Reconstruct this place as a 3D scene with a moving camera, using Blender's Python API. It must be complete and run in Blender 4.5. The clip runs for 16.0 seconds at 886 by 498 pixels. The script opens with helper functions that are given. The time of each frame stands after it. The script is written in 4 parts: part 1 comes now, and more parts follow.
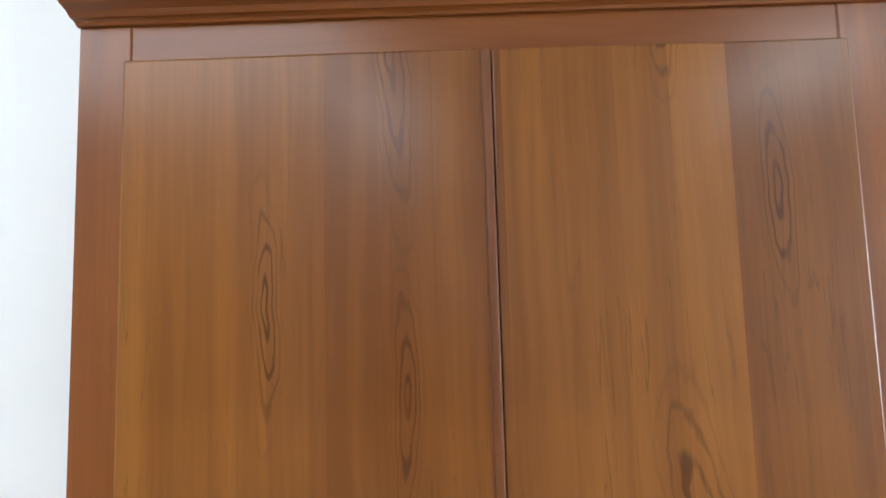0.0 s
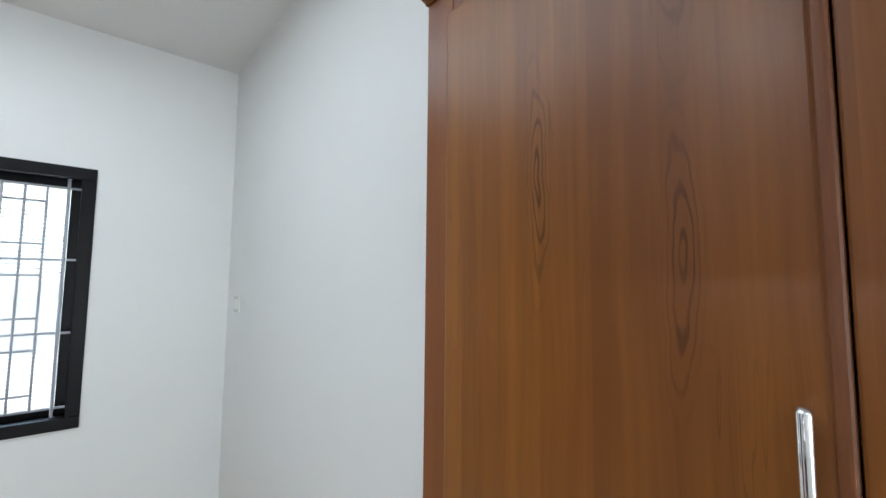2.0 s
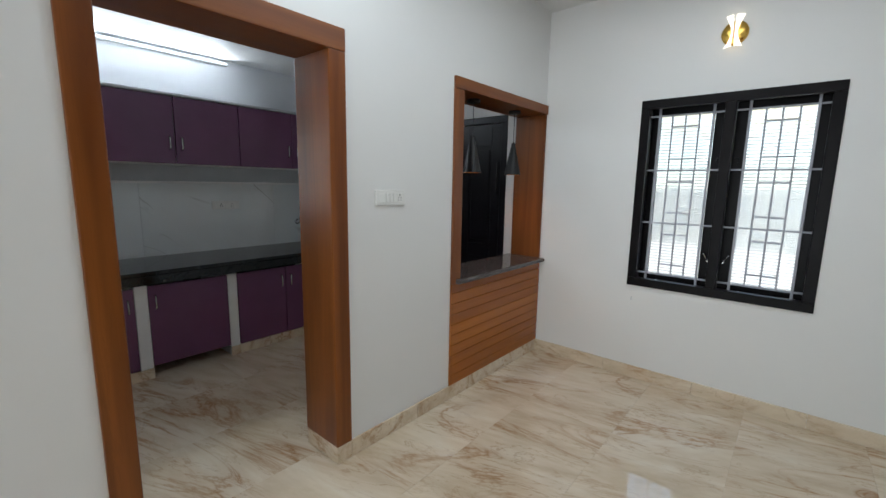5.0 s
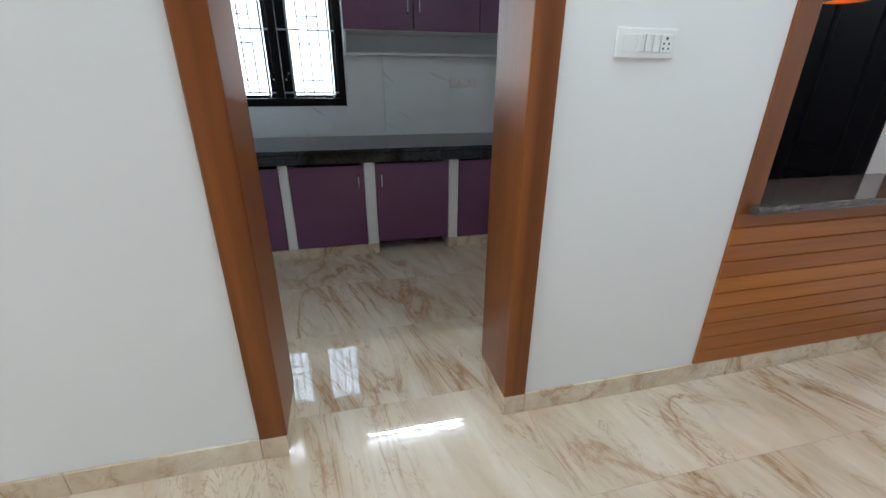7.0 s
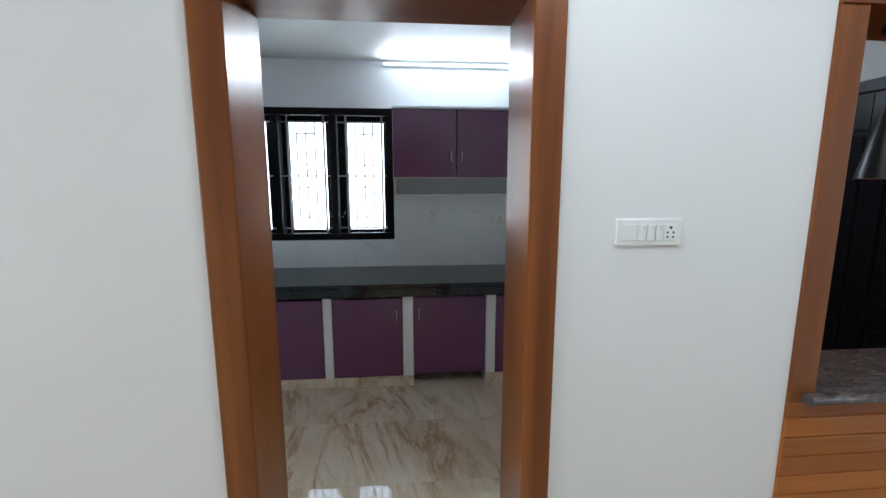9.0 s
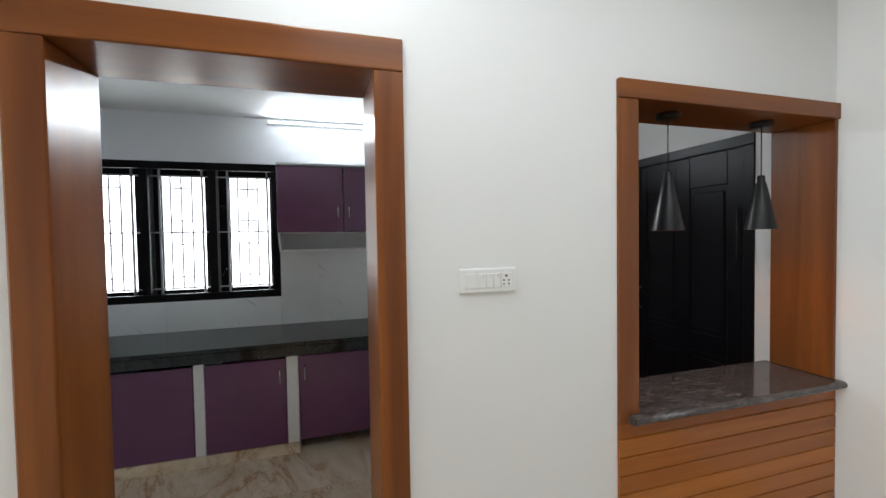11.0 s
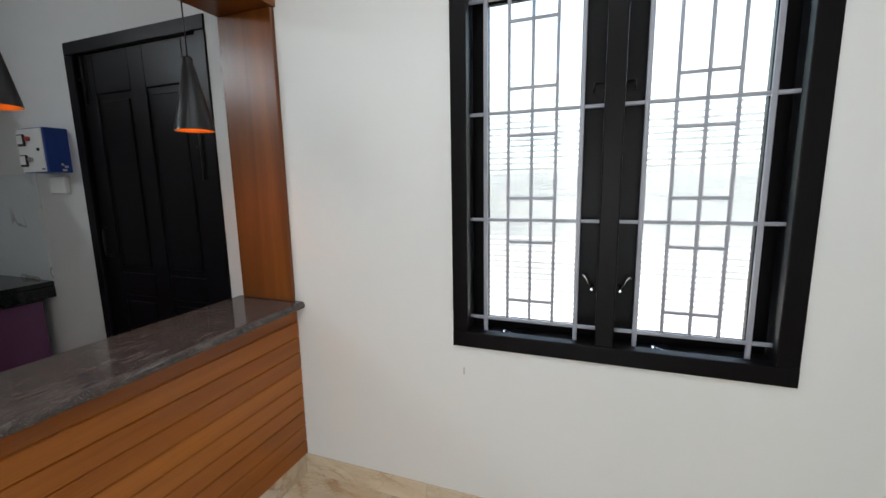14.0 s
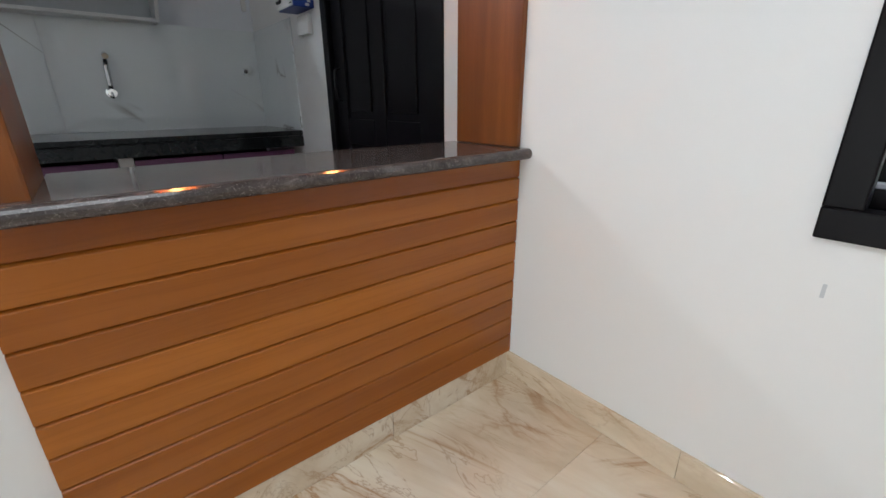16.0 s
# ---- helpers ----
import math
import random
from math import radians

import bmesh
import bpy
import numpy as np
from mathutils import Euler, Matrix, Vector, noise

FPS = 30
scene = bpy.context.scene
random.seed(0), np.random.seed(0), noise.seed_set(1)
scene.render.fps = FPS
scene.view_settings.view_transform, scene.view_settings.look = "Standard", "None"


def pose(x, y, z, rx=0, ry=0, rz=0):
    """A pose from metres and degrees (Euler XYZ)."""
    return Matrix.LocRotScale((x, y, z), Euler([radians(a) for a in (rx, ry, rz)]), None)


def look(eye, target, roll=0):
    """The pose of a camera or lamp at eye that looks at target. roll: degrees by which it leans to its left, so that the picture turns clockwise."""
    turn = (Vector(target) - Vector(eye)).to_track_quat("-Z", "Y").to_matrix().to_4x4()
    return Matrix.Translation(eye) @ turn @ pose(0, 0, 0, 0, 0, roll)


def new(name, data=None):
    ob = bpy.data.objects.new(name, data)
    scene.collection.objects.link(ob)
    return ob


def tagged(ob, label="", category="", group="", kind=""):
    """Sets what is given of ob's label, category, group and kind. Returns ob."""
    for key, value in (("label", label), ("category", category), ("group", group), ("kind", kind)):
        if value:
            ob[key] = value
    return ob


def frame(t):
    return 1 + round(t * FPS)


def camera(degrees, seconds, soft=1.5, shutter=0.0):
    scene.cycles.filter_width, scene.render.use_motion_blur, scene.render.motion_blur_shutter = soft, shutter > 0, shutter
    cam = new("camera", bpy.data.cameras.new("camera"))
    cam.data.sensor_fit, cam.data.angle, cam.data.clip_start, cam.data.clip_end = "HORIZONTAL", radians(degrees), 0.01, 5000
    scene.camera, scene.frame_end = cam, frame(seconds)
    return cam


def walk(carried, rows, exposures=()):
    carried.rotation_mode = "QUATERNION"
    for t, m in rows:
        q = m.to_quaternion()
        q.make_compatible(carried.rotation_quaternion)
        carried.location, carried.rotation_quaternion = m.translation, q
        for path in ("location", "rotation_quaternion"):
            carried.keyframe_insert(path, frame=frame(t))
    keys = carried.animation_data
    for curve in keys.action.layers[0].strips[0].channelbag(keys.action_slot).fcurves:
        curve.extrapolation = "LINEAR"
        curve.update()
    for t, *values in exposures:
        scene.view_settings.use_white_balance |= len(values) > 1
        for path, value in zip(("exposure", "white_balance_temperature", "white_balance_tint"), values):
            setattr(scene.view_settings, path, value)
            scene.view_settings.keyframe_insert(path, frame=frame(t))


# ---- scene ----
cam = camera(93.7, 16.0)
PATH = [
    (0, (-0.106, 0.152, 1.781), (-0.124, 2.147, 1.913), -1.6),
    (0.5, (-0.05, 0.258, 1.775), (-0.203, 2.23, 2.07), -1.6),
    (1, (-0.048, 0.315, 1.724), (-0.553, 2.216, 2.087), -1.6),
    (1.5, (-0.028, 0.301, 1.646), (-1.104, 1.961, 1.937), -0.2),
    (2, (0.034, 0.245, 1.545), (-1.475, 1.547, 1.704), 0.5),
    (2.5, (0.087, 0.224, 1.486), (-1.716, 1.09, 1.499), 1.1),
    (3, (0.155, 0.227, 1.476), (-1.804, 0.613, 1.356), 1.1),
    (3.5, (0.229, 0.224, 1.482), (-1.759, 0.156, 1.28), 0.9),
    (4, (0.315, 0.207, 1.508), (-1.595, -0.327, 1.253), 0.8),
    (4.5, (0.399, 0.178, 1.524), (-1.353, -0.747, 1.245), 0.9),
    (5, (0.453, 0.129, 1.515), (-1.053, -1.151, 1.208), 1.0),
    (5.2, (0.445, 0.085, 1.506), (-0.953, -1.306, 1.172), 1.0),
    (7.3, (-0.233, -0.404, 1.334), (-0.585, -2.207, 0.543), 0.1),
    (7.5, (-0.248, -0.431, 1.381), (-0.56, -2.244, 0.597), 0.0),
    (8, (-0.285, -0.49, 1.476), (-0.526, -2.354, 0.793), 0.2),
    (8.5, (-0.302, -0.458, 1.564), (-0.495, -2.385, 1.066), 0.3),
    (8.7, (-0.333, -0.424, 1.58), (-0.502, -2.373, 1.165), 0.1),
    (10.8, (-0.53, -0.225, 1.596), (-1.015, -2.165, 1.549), -0.7),
    (11, (-0.556, -0.262, 1.595), (-1.144, -2.172, 1.535), -0.9),
    (11.5, (-0.626, -0.327, 1.585), (-1.515, -2.117, 1.495), -1.2),
    (12, (-0.705, -0.344, 1.571), (-1.919, -1.929, 1.449), -1.4),
    (12.5, (-0.777, -0.312, 1.566), (-2.269, -1.635, 1.412), -1.5),
    (13, (-0.958, -0.244, 1.543), (-2.66, -1.278, 1.355), -1.4),
    (13.5, (-1.227, -0.206, 1.507), (-3.043, -1.009, 1.268), -1.3),
    (14, (-1.464, -0.32, 1.4), (-3.312, -1.017, 1.083), -1.0),
    (14.5, (-1.667, -0.495, 1.264), (-3.426, -1.339, 0.826), -0.7),
    (15, (-1.755, -0.614, 1.176), (-3.324, -1.726, 0.627), -0.2),
    (15.3, (-1.828, -0.637, 1.153), (-3.245, -1.903, 0.528), -0.6),
    (15.5, (-1.879, -0.648, 1.113), (-3.201, -2.0, 0.463), -0.9),
    (16, (-1.882, -0.702, 1.016), (-3.077, -2.159, 0.345), -0.3),
]
EXPOSURES = [(0.0, 3.78, 6050, 9), (0.5, 3.85, 5850, 7), (0.9, 3.92, 4700, -12), (1.6, 3.38, 5000, -8), (2.0, 3.12, 6000, 7), (2.5, 2.86, 6000, 7), (4.0, 2.8, 6050, 7), (5.2, 2.66, 6300, 8), (7.3, 3.18, 5950, 7), (8.7, 3.12, 5950, 7), (11.0, 3.08, 6550, 9), (11.5, 3.0, 6550, 9), (12.5, 2.82, 6500, 9), (14.0, 2.98, 6500, 9), (15.0, 3.1, 6350, 10), (15.5, 3.25, 6300, 10), (16.0, 3.35, 6300, 10)]
SKY, HALL_FILL, PANEL, SPOT, DINE_FILL, KTUBE, PEND, TUBE_GLOW, KDAY = 0.1, 9.6, 1.5, 1.0, 2.55, 2.2, 0.2, 0.2, 2.1
AJAR, VEIN = 0.5, 75.0
FLOOR_DARK, FLOOR_MID, FLOOR_LIGHT = (0.52, 0.405, 0.27), (0.71, 0.60, 0.455), (0.82, 0.76, 0.65)
walk(cam, [(t, look(eye, target, roll)) for t, eye, target, roll in PATH], EXPOSURES)

# ---- world and lights ----
world = bpy.data.worlds.new("sky")
scene.world = world
world.use_nodes = True
wnt = world.node_tree
sky = wnt.nodes.new("ShaderNodeTexSky")
sky.sky_type = "NISHITA"
sky.sun_disc = False
sky.sun_elevation, sky.sun_rotation = radians(53), radians(5)
sky.air_density, sky.dust_density = 1.5, 4.0
wnt.links.new(sky.outputs[0], wnt.nodes["Background"].inputs[0])
wnt.nodes["Background"].inputs[1].default_value = SKY


def lamp(name, kind, m, power, colour, size=0.1, size_y=None):
    data = bpy.data.lights.new(name, kind)
    data.energy, data.color = power, colour
    if kind == "AREA":
        data.shape, data.size, data.size_y = "RECTANGLE", size, size_y or size
    if kind == "POINT":
        data.shadow_soft_size = size
    if kind == "SUN":
        data.angle = size
    ob = new(name, data)
    ob.matrix_world = m
    return ob


lamp("sun", "SUN", look((0.5, 6, 8), (0, 0, 0)), 0.6, (1.0, 0.96, 0.9), radians(12))
# Broad fill lamp added at the unseen far end of the hall.
lamp("hall_fill_light", "AREA", look((6.9, -0.3, 1.25), (0, -0.3, 1.25)), HALL_FILL, (0.88, 0.95, 1.0), 2.2, 2.3)
lamp("ceiling_panel_light", "AREA", look((1.9, -0.75, 2.915), (1.9, -0.75, 0)), PANEL, (0.95, 0.98, 1.0), 0.5, 0.5)
# Unseen area lamp added to fill the dining room evenly.
lamp("dining_fill_light", "AREA", look((-1.4, -0.4, 2.9), (-1.4, -0.4, 0)), DINE_FILL, (0.88, 0.95, 1.0), 1.7, 1.1)
lamp("downlight_light", "AREA", look((-0.55, -1.3, 2.925), (-0.75, -1.0, 0)), SPOT, (0.85, 0.94, 1.0), 0.1, 0.1)
batten_beam = lamp("kitchen_tube_light", "AREA", look((-0.78, -4.127, 2.605), (-0.78, -3.127, 2.34)), KTUBE, (0.87, 0.94, 1.0), 1.14, 0.016)
batten_beam.data.spread = radians(160)
lamp("kitchen_window_daylight", "AREA", look((0.506, -4.372, 1.668), (0.506, -3.0, 1.668)), KDAY, (0.84, 0.93, 1.0), 1.53, 1.14)
for px, py in ((-2.073, -1.75), (-2.645, -1.75)):
    lamp("pendant_bulb_light", "POINT", pose(px, py, 1.665), PEND, (1.0, 0.42, 0.12), 0.02)


# ---- materials ----
class Graph:
    """A node material, built up socket by socket."""

    def __init__(self, name, rough=0.5, metal=0.0, colour=(0.8, 0.8, 0.8)):
        self.m = bpy.data.materials.new(name)
        self.m.use_nodes = True
        self.nt = self.m.node_tree
        self.b = self.nt.nodes["Principled BSDF"]
        self.b.inputs["Base Color"].default_value = (*colour, 1)
        self.b.inputs["Roughness"].default_value = rough
        self.b.inputs["Metallic"].default_value = metal

    def put(self, socket, value):
        if isinstance(value, bpy.types.NodeSocket):
            self.nt.links.new(value, socket)
        elif isinstance(value, tuple) and len(value) == 3 and socket.type == "RGBA":
            socket.default_value = (*value, 1)
        else:
            socket.default_value = value

    def coords(self):
        return self.nt.nodes.new("ShaderNodeTexCoord").outputs["Object"]

    def rnd(self):
        return self.nt.nodes.new("ShaderNodeObjectInfo").outputs["Random"]

    def mapped(self, vec, scale=(1, 1, 1), turn=(0, 0, 0), shift=(0, 0, 0)):
        n = self.nt.nodes.new("ShaderNodeMapping")
        self.put(n.inputs["Vector"], vec)
        n.inputs["Scale"].default_value, n.inputs["Rotation"].default_value = scale, turn
        self.put(n.inputs["Location"], shift)
        return n.outputs[0]

    def tnoise(self, vec, scale, detail=3.0, rough=0.55, twist=0.0):
        n = self.nt.nodes.new("ShaderNodeTexNoise")
        self.put(n.inputs["Vector"], vec)
        for key, v in (("Scale", scale), ("Detail", detail), ("Roughness", rough), ("Distortion", twist)):
            n.inputs[key].default_value = v
        return n.outputs["Fac"]

    def white(self, value):
        n = self.nt.nodes.new("ShaderNodeTexWhiteNoise")
        n.noise_dimensions = "1D"
        self.put(n.inputs["W"], value)
        return n.outputs["Value"]

    def math(self, op, a, b=0.0):
        n = self.nt.nodes.new("ShaderNodeMath")
        n.operation = op
        self.put(n.inputs[0], a)
        self.put(n.inputs[1], b)
        return n.outputs[0]

    def split(self, vec):
        n = self.nt.nodes.new("ShaderNodeSeparateXYZ")
        self.put(n.inputs[0], vec)
        return n.outputs

    def join(self, x, y, z):
        n = self.nt.nodes.new("ShaderNodeCombineXYZ")
        for s, v in zip(n.inputs, (x, y, z)):
            self.put(s, v)
        return n.outputs[0]

    def ramp(self, fac, stops):
        n = self.nt.nodes.new("ShaderNodeValToRGB")
        self.put(n.inputs[0], fac)
        e = n.color_ramp.elements
        while len(e) < len(stops):
            e.new(0.5)
        for el, (p, c) in zip(e, stops):
            el.position = p
            el.color = (*c, 1) if isinstance(c, tuple) else (c, c, c, 1)
        return n.outputs[0]

    def mix(self, fac, a, b, blend="MIX"):
        n = self.nt.nodes.new("ShaderNodeMix")
        n.data_type, n.blend_type = "RGBA", blend
        self.put(n.inputs[0], fac)
        self.put(n.inputs[6], a)
        self.put(n.inputs[7], b)
        return n.outputs[2]

    def bump(self, height, strength=0.1, depth=0.002):
        n = self.nt.nodes.new("ShaderNodeBump")
        self.put(n.inputs["Height"], height)
        n.inputs["Strength"].default_value, n.inputs["Distance"].default_value = strength, depth
        self.nt.links.new(n.outputs[0], self.b.inputs["Normal"])

    def base(self, v):
        self.put(self.b.inputs["Base Color"], v)

    def roughness(self, v):
        self.put(self.b.inputs["Roughness"], v)


def plaster(name, colour):
    g = Graph(name, 0.55)
    c = g.coords()
    big = g.tnoise(c, 1.3, 4)
    g.base(g.mix(big, tuple(v * 0.96 for v in colour), colour))
    fine = g.tnoise(c, 60, 4, 0.6)
    roller = g.tnoise(c, 9, 3)
    g.bump(g.math("ADD", g.math("MULTIPLY", fine, 0.4), roller), 0.18, 0.003)
    g.roughness(g.ramp(roller, [(0.3, 0.48), (0.7, 0.62)]))
    return g.m


def wood(name, axis, dark, light, rough=0.3, across=26.0):
    """Polished teak with its grain along one axis."""
    g = Graph(name, rough)
    g.b.inputs["Specular IOR Level"].default_value = 0.4
    c = g.mapped(g.coords(), (1, 1, 1), (0, 0, 0), g.join(g.math("MULTIPLY", g.rnd(), 7.0), g.math("MULTIPLY", g.rnd(), 3.0), g.math("MULTIPLY", g.rnd(), 5.0)))
    k = [1.0, 1.0, 1.0]
    k["xyz".index(axis)] = 0.045
    s = g.mapped(c, tuple(k))
    broad = g.tnoise(s, across * 0.45, 2, 0.5, 0.6)
    fig = g.tnoise(s, across, 5, 0.62, 1.2)
    pore = g.tnoise(s, across * 9, 2, 0.7)
    lines = g.ramp(g.math("ABSOLUTE", g.math("SUBTRACT", fig, 0.5)), [(0.0, 0.0), (0.035, 1.0)])
    tone = g.mix(g.ramp(broad, [(0.3, 0.0), (0.7, 1.0)]), dark, light)
    tone = g.mix(g.math("MULTIPLY", g.math("SUBTRACT", 1.0, lines), 0.13), tone, tuple(v * 0.4 for v in dark))
    tone = g.mix(g.math("MULTIPLY", pore, 0.13), tone, tuple(v * 0.55 for v in dark))
    g.base(tone)
    g.roughness(g.math("ADD", rough - 0.05, g.math("MULTIPLY", broad, 0.12)))
    g.bump(g.math("ADD", pore, lines), 0.05, 0.0006)
    return g.m


def veneer(name, dark, light, shift, figures):
    """Upright veneer leaves of differing tone, with a few flame figures given as (x, z, half width, half height)."""
    g = Graph(name, 0.27)
    g.b.inputs["Specular IOR Level"].default_value = 0.34
    x, y, z = g.split(g.coords())
    drift = g.math("MULTIPLY", g.tnoise(g.join(g.math("MULTIPLY", x, 5.0), 0.0, 5.0), 1.0, 1), 0.05)
    u = g.math("DIVIDE", g.math("ADD", g.math("ADD", x, drift), shift), 0.098)
    cell = g.math("FLOOR", u)
    pick = g.white(cell)
    # fine grain running up each leaf
    lean = g.math("MULTIPLY", g.tnoise(g.join(g.math("MULTIPLY", x, 3.0), 0.0, g.math("MULTIPLY", z, 1.2)), 1.0, 2), 0.05)
    s = g.join(g.math("ADD", g.math("ADD", x, lean), g.math("MULTIPLY", cell, 0.37)), 0.0, g.math("MULTIPLY", z, 0.035))
    soft = g.tnoise(s, 17, 2, 0.5, 0.2)
    streak = g.tnoise(s, 62, 4, 0.6, 0.3)
    pore = g.tnoise(g.mapped(s, (1, 1, 1.6)), 300, 2, 0.7)
    blotch = g.tnoise(g.join(g.math("MULTIPLY", x, 3.0), 0.0, z), 1.6, 2)
    level = g.math("ADD", g.math("ADD", g.math("MULTIPLY", pick, 0.26), g.math("MULTIPLY", soft, 0.34)), g.math("ADD", g.math("MULTIPLY", streak, 0.26), g.math("MULTIPLY", blotch, 0.14)))
    tone = g.mix(g.ramp(level, [(0.36, 0.0), (0.74, 1.0)]), dark, light)
    thin = g.tnoise(g.mapped(s, (1, 1, 1.2), (0, 0, 0), (5.0, 0.0, 2.0)), 26, 3, 0.55, 0.2)
    hair = g.math("MULTIPLY", g.ramp(g.math("ABSOLUTE", g.math("SUBTRACT", thin, 0.5)), [(0.0, 1.0), (0.008, 0.0)]), g.ramp(blotch, [(0.5, 0.0), (0.62, 0.5)]))
    tone = g.mix(hair, tone, tuple(v * 0.45 for v in dark))
    # flame figures: nested, ragged ovals that fade outwards
    figure = 0.0
    for k, (cx, cz, wide, high) in enumerate(figures):
        bend = g.math("MULTIPLY", g.math("SUBTRACT", g.tnoise(g.join(float(k), 3.0, z), 4.5, 2), 0.5), wide * 1.3)
        dx = g.math("DIVIDE", g.math("ADD", g.math("SUBTRACT", x, cx), bend), wide)
        dz = g.math("DIVIDE", g.math("SUBTRACT", z, cz), high)
        ragged = g.math("MULTIPLY", g.tnoise(g.join(g.math("MULTIPLY", x, 20.0), float(k), g.math("MULTIPLY", z, 4.5)), 1.0, 3), 0.45)
        r = g.math("ADD", g.math("SQRT", g.math("ADD", g.math("MULTIPLY", dx, dx), g.math("MULTIPLY", dz, dz))), ragged)
        lines = g.ramp(g.math("SINE", g.math("MULTIPLY", g.math("POWER", r, 1.25), 30.0)), [(0.2, 0.0), (0.95, 1.0)])
        fade = g.ramp(r, [(0.5, 1.0), (1.6, 0.0)])
        broken = g.ramp(g.tnoise(g.join(g.math("MULTIPLY", x, 40.0), 2.0 + k, g.math("MULTIPLY", z, 6.0)), 1.0, 3), [(0.34, 0.4), (0.52, 1.0)])
        figure = g.math("MAXIMUM", figure, g.math("MULTIPLY", g.math("MULTIPLY", lines, fade), broken))
    tone = g.mix(g.math("MULTIPLY", figure, 0.9), tone, tuple(v * 0.42 for v in dark))
    tone = g.mix(g.math("MULTIPLY", pore, 0.16), tone, tuple(v * 0.5 for v in dark))
    g.base(tone)
    g.roughness(g.math("ADD", 0.27, g.math("MULTIPLY", streak, 0.1)))
    g.bump(g.math("ADD", g.math("MULTIPLY", pore, 0.5), figure), 0.04, 0.0005)
    return g.m


def marble_floor(name):
    """Glazed beige tile with slanting brown veins."""
    g = Graph(name, 0.06)
    g.b.inputs["Specular IOR Level"].default_value = 0.7
    off = g.math("MULTIPLY", g.rnd(), 11.0)
    c = g.mapped(g.coords(), (1, 1, 1), (0, 0, radians(VEIN)), g.join(off, off, 0.0))
    long = g.mapped(c, (0.34, 1.25, 1.25))
    cloud = g.tnoise(long, 2.4, 5, 0.6, 0.8)
    haze = g.tnoise(long, 7.0, 4, 0.65, 0.5)
    v1 = g.tnoise(long, 1.7, 6, 0.62, 1.3)
    v2 = g.tnoise(g.mapped(c, (0.7, 2.6, 2.0), (0, 0, 0.25), (3, 7, 0)), 2.3, 5, 0.66, 1.0)
    line1 = g.ramp(g.math("ABSOLUTE", g.math("SUBTRACT", v1, 0.5)), [(0.0, 1.0), (0.009, 0.55), (0.03, 0.2), (0.11, 0.0)])
    line2 = g.ramp(g.math("ABSOLUTE", g.math("SUBTRACT", v2, 0.47)), [(0.0, 1.0), (0.010, 0.2), (0.022, 0.0)])
    fade = g.ramp(g.tnoise(c, 1.6, 2), [(0.38, 0.1), (0.57, 1.0)])
    tone = g.ramp(g.math("ADD", g.math("MULTIPLY", cloud, 0.65), g.math("MULTIPLY", haze, 0.35)), [(0.3, FLOOR_DARK), (0.52, FLOOR_MID), (0.72, FLOOR_LIGHT)])
    tone = g.mix(g.math("MULTIPLY", g.math("MULTIPLY", line1, fade), 0.85), tone, (0.36, 0.175, 0.065))
    tone = g.mix(g.math("MULTIPLY", g.math("MULTIPLY", line2, fade), 0.5), tone, (0.32, 0.165, 0.07))
    g.base(tone)
    g.roughness(g.math("ADD", 0.012, g.math("MULTIPLY", haze, 0.025)))
    return g.m


def marble_white(name):
    """White glazed wall tile with a few dark gold-grey veins."""
    g = Graph(name, 0.035)
    g.b.inputs["Specular IOR Level"].default_value = 0.6
    off = g.math("MULTIPLY", g.rnd(), 9.0)
    c = g.mapped(g.coords(), (1, 1, 1), (0, radians(38), 0), g.join(off, 0.0, off))
    long = g.mapped(c, (0.6, 1.6, 1.6))
    v = g.tnoise(long, 1.25, 3, 0.55, 0.9)
    gate = g.ramp(g.tnoise(c, 2.3, 2), [(0.53, 0.0), (0.66, 0.7)])
    line = g.ramp(g.math("ABSOLUTE", g.math("SUBTRACT", v, 0.5)), [(0.0, 1.0), (0.007, 0.4), (0.017, 0.0)])
    haze = g.tnoise(long, 1.6, 4)
    tone = g.mix(haze, (0.72, 0.76, 0.77), (0.83, 0.86, 0.86))
    tone = g.mix(g.math("MULTIPLY", line, gate), tone, (0.16, 0.13, 0.10))
    g.base(tone)
    return g.m


def granite(name, dark, mid, light, stretch=1.0, rough=0.1):
    g = Graph(name, rough)
    c = g.mapped(g.coords(), (1, stretch, 1), (0, 0, 0.2))
    speck = g.tnoise(c, 190, 3, 0.8)
    cloud = g.tnoise(c, 12, 5, 0.7, 1.5)
    tone = g.ramp(cloud, [(0.32, dark), (0.55, mid), (0.75, light)])
    tone = g.mix(g.ramp(speck, [(0.58, 0.0), (0.72, 1.0)]), tone, tuple(min(1, v * 1.8 + 0.02) for v in light))
    g.base(tone)
    g.roughness(g.math("ADD", rough - 0.03, g.math("MULTIPLY", speck, 0.08)))
    return g.m


def painted(name, colour, rough=0.35, metal=0.0, grain=0.06, shine=0.5):
    g = Graph(name, rough, metal)
    g.b.inputs["Specular IOR Level"].default_value = shine
    c = g.coords()
    n = g.tnoise(c, 5, 4)
    g.base(g.mix(n, tuple(v * 0.86 for v in colour), tuple(min(1.0, v * 1.1) for v in colour)))
    fine = g.tnoise(c, 140, 3)
    g.roughness(g.math("ADD", max(0.03, rough - 0.05), g.math("MULTIPLY", n, 0.1)))
    g.bump(fine, grain, 0.0006)
    return g.m


def glowing(name, colour, strength):
    g = Graph(name, 0.4, 0, colour)
    g.put(g.b.inputs["Emission Color"], colour)
    g.b.inputs["Emission Strength"].default_value = strength
    return g.m


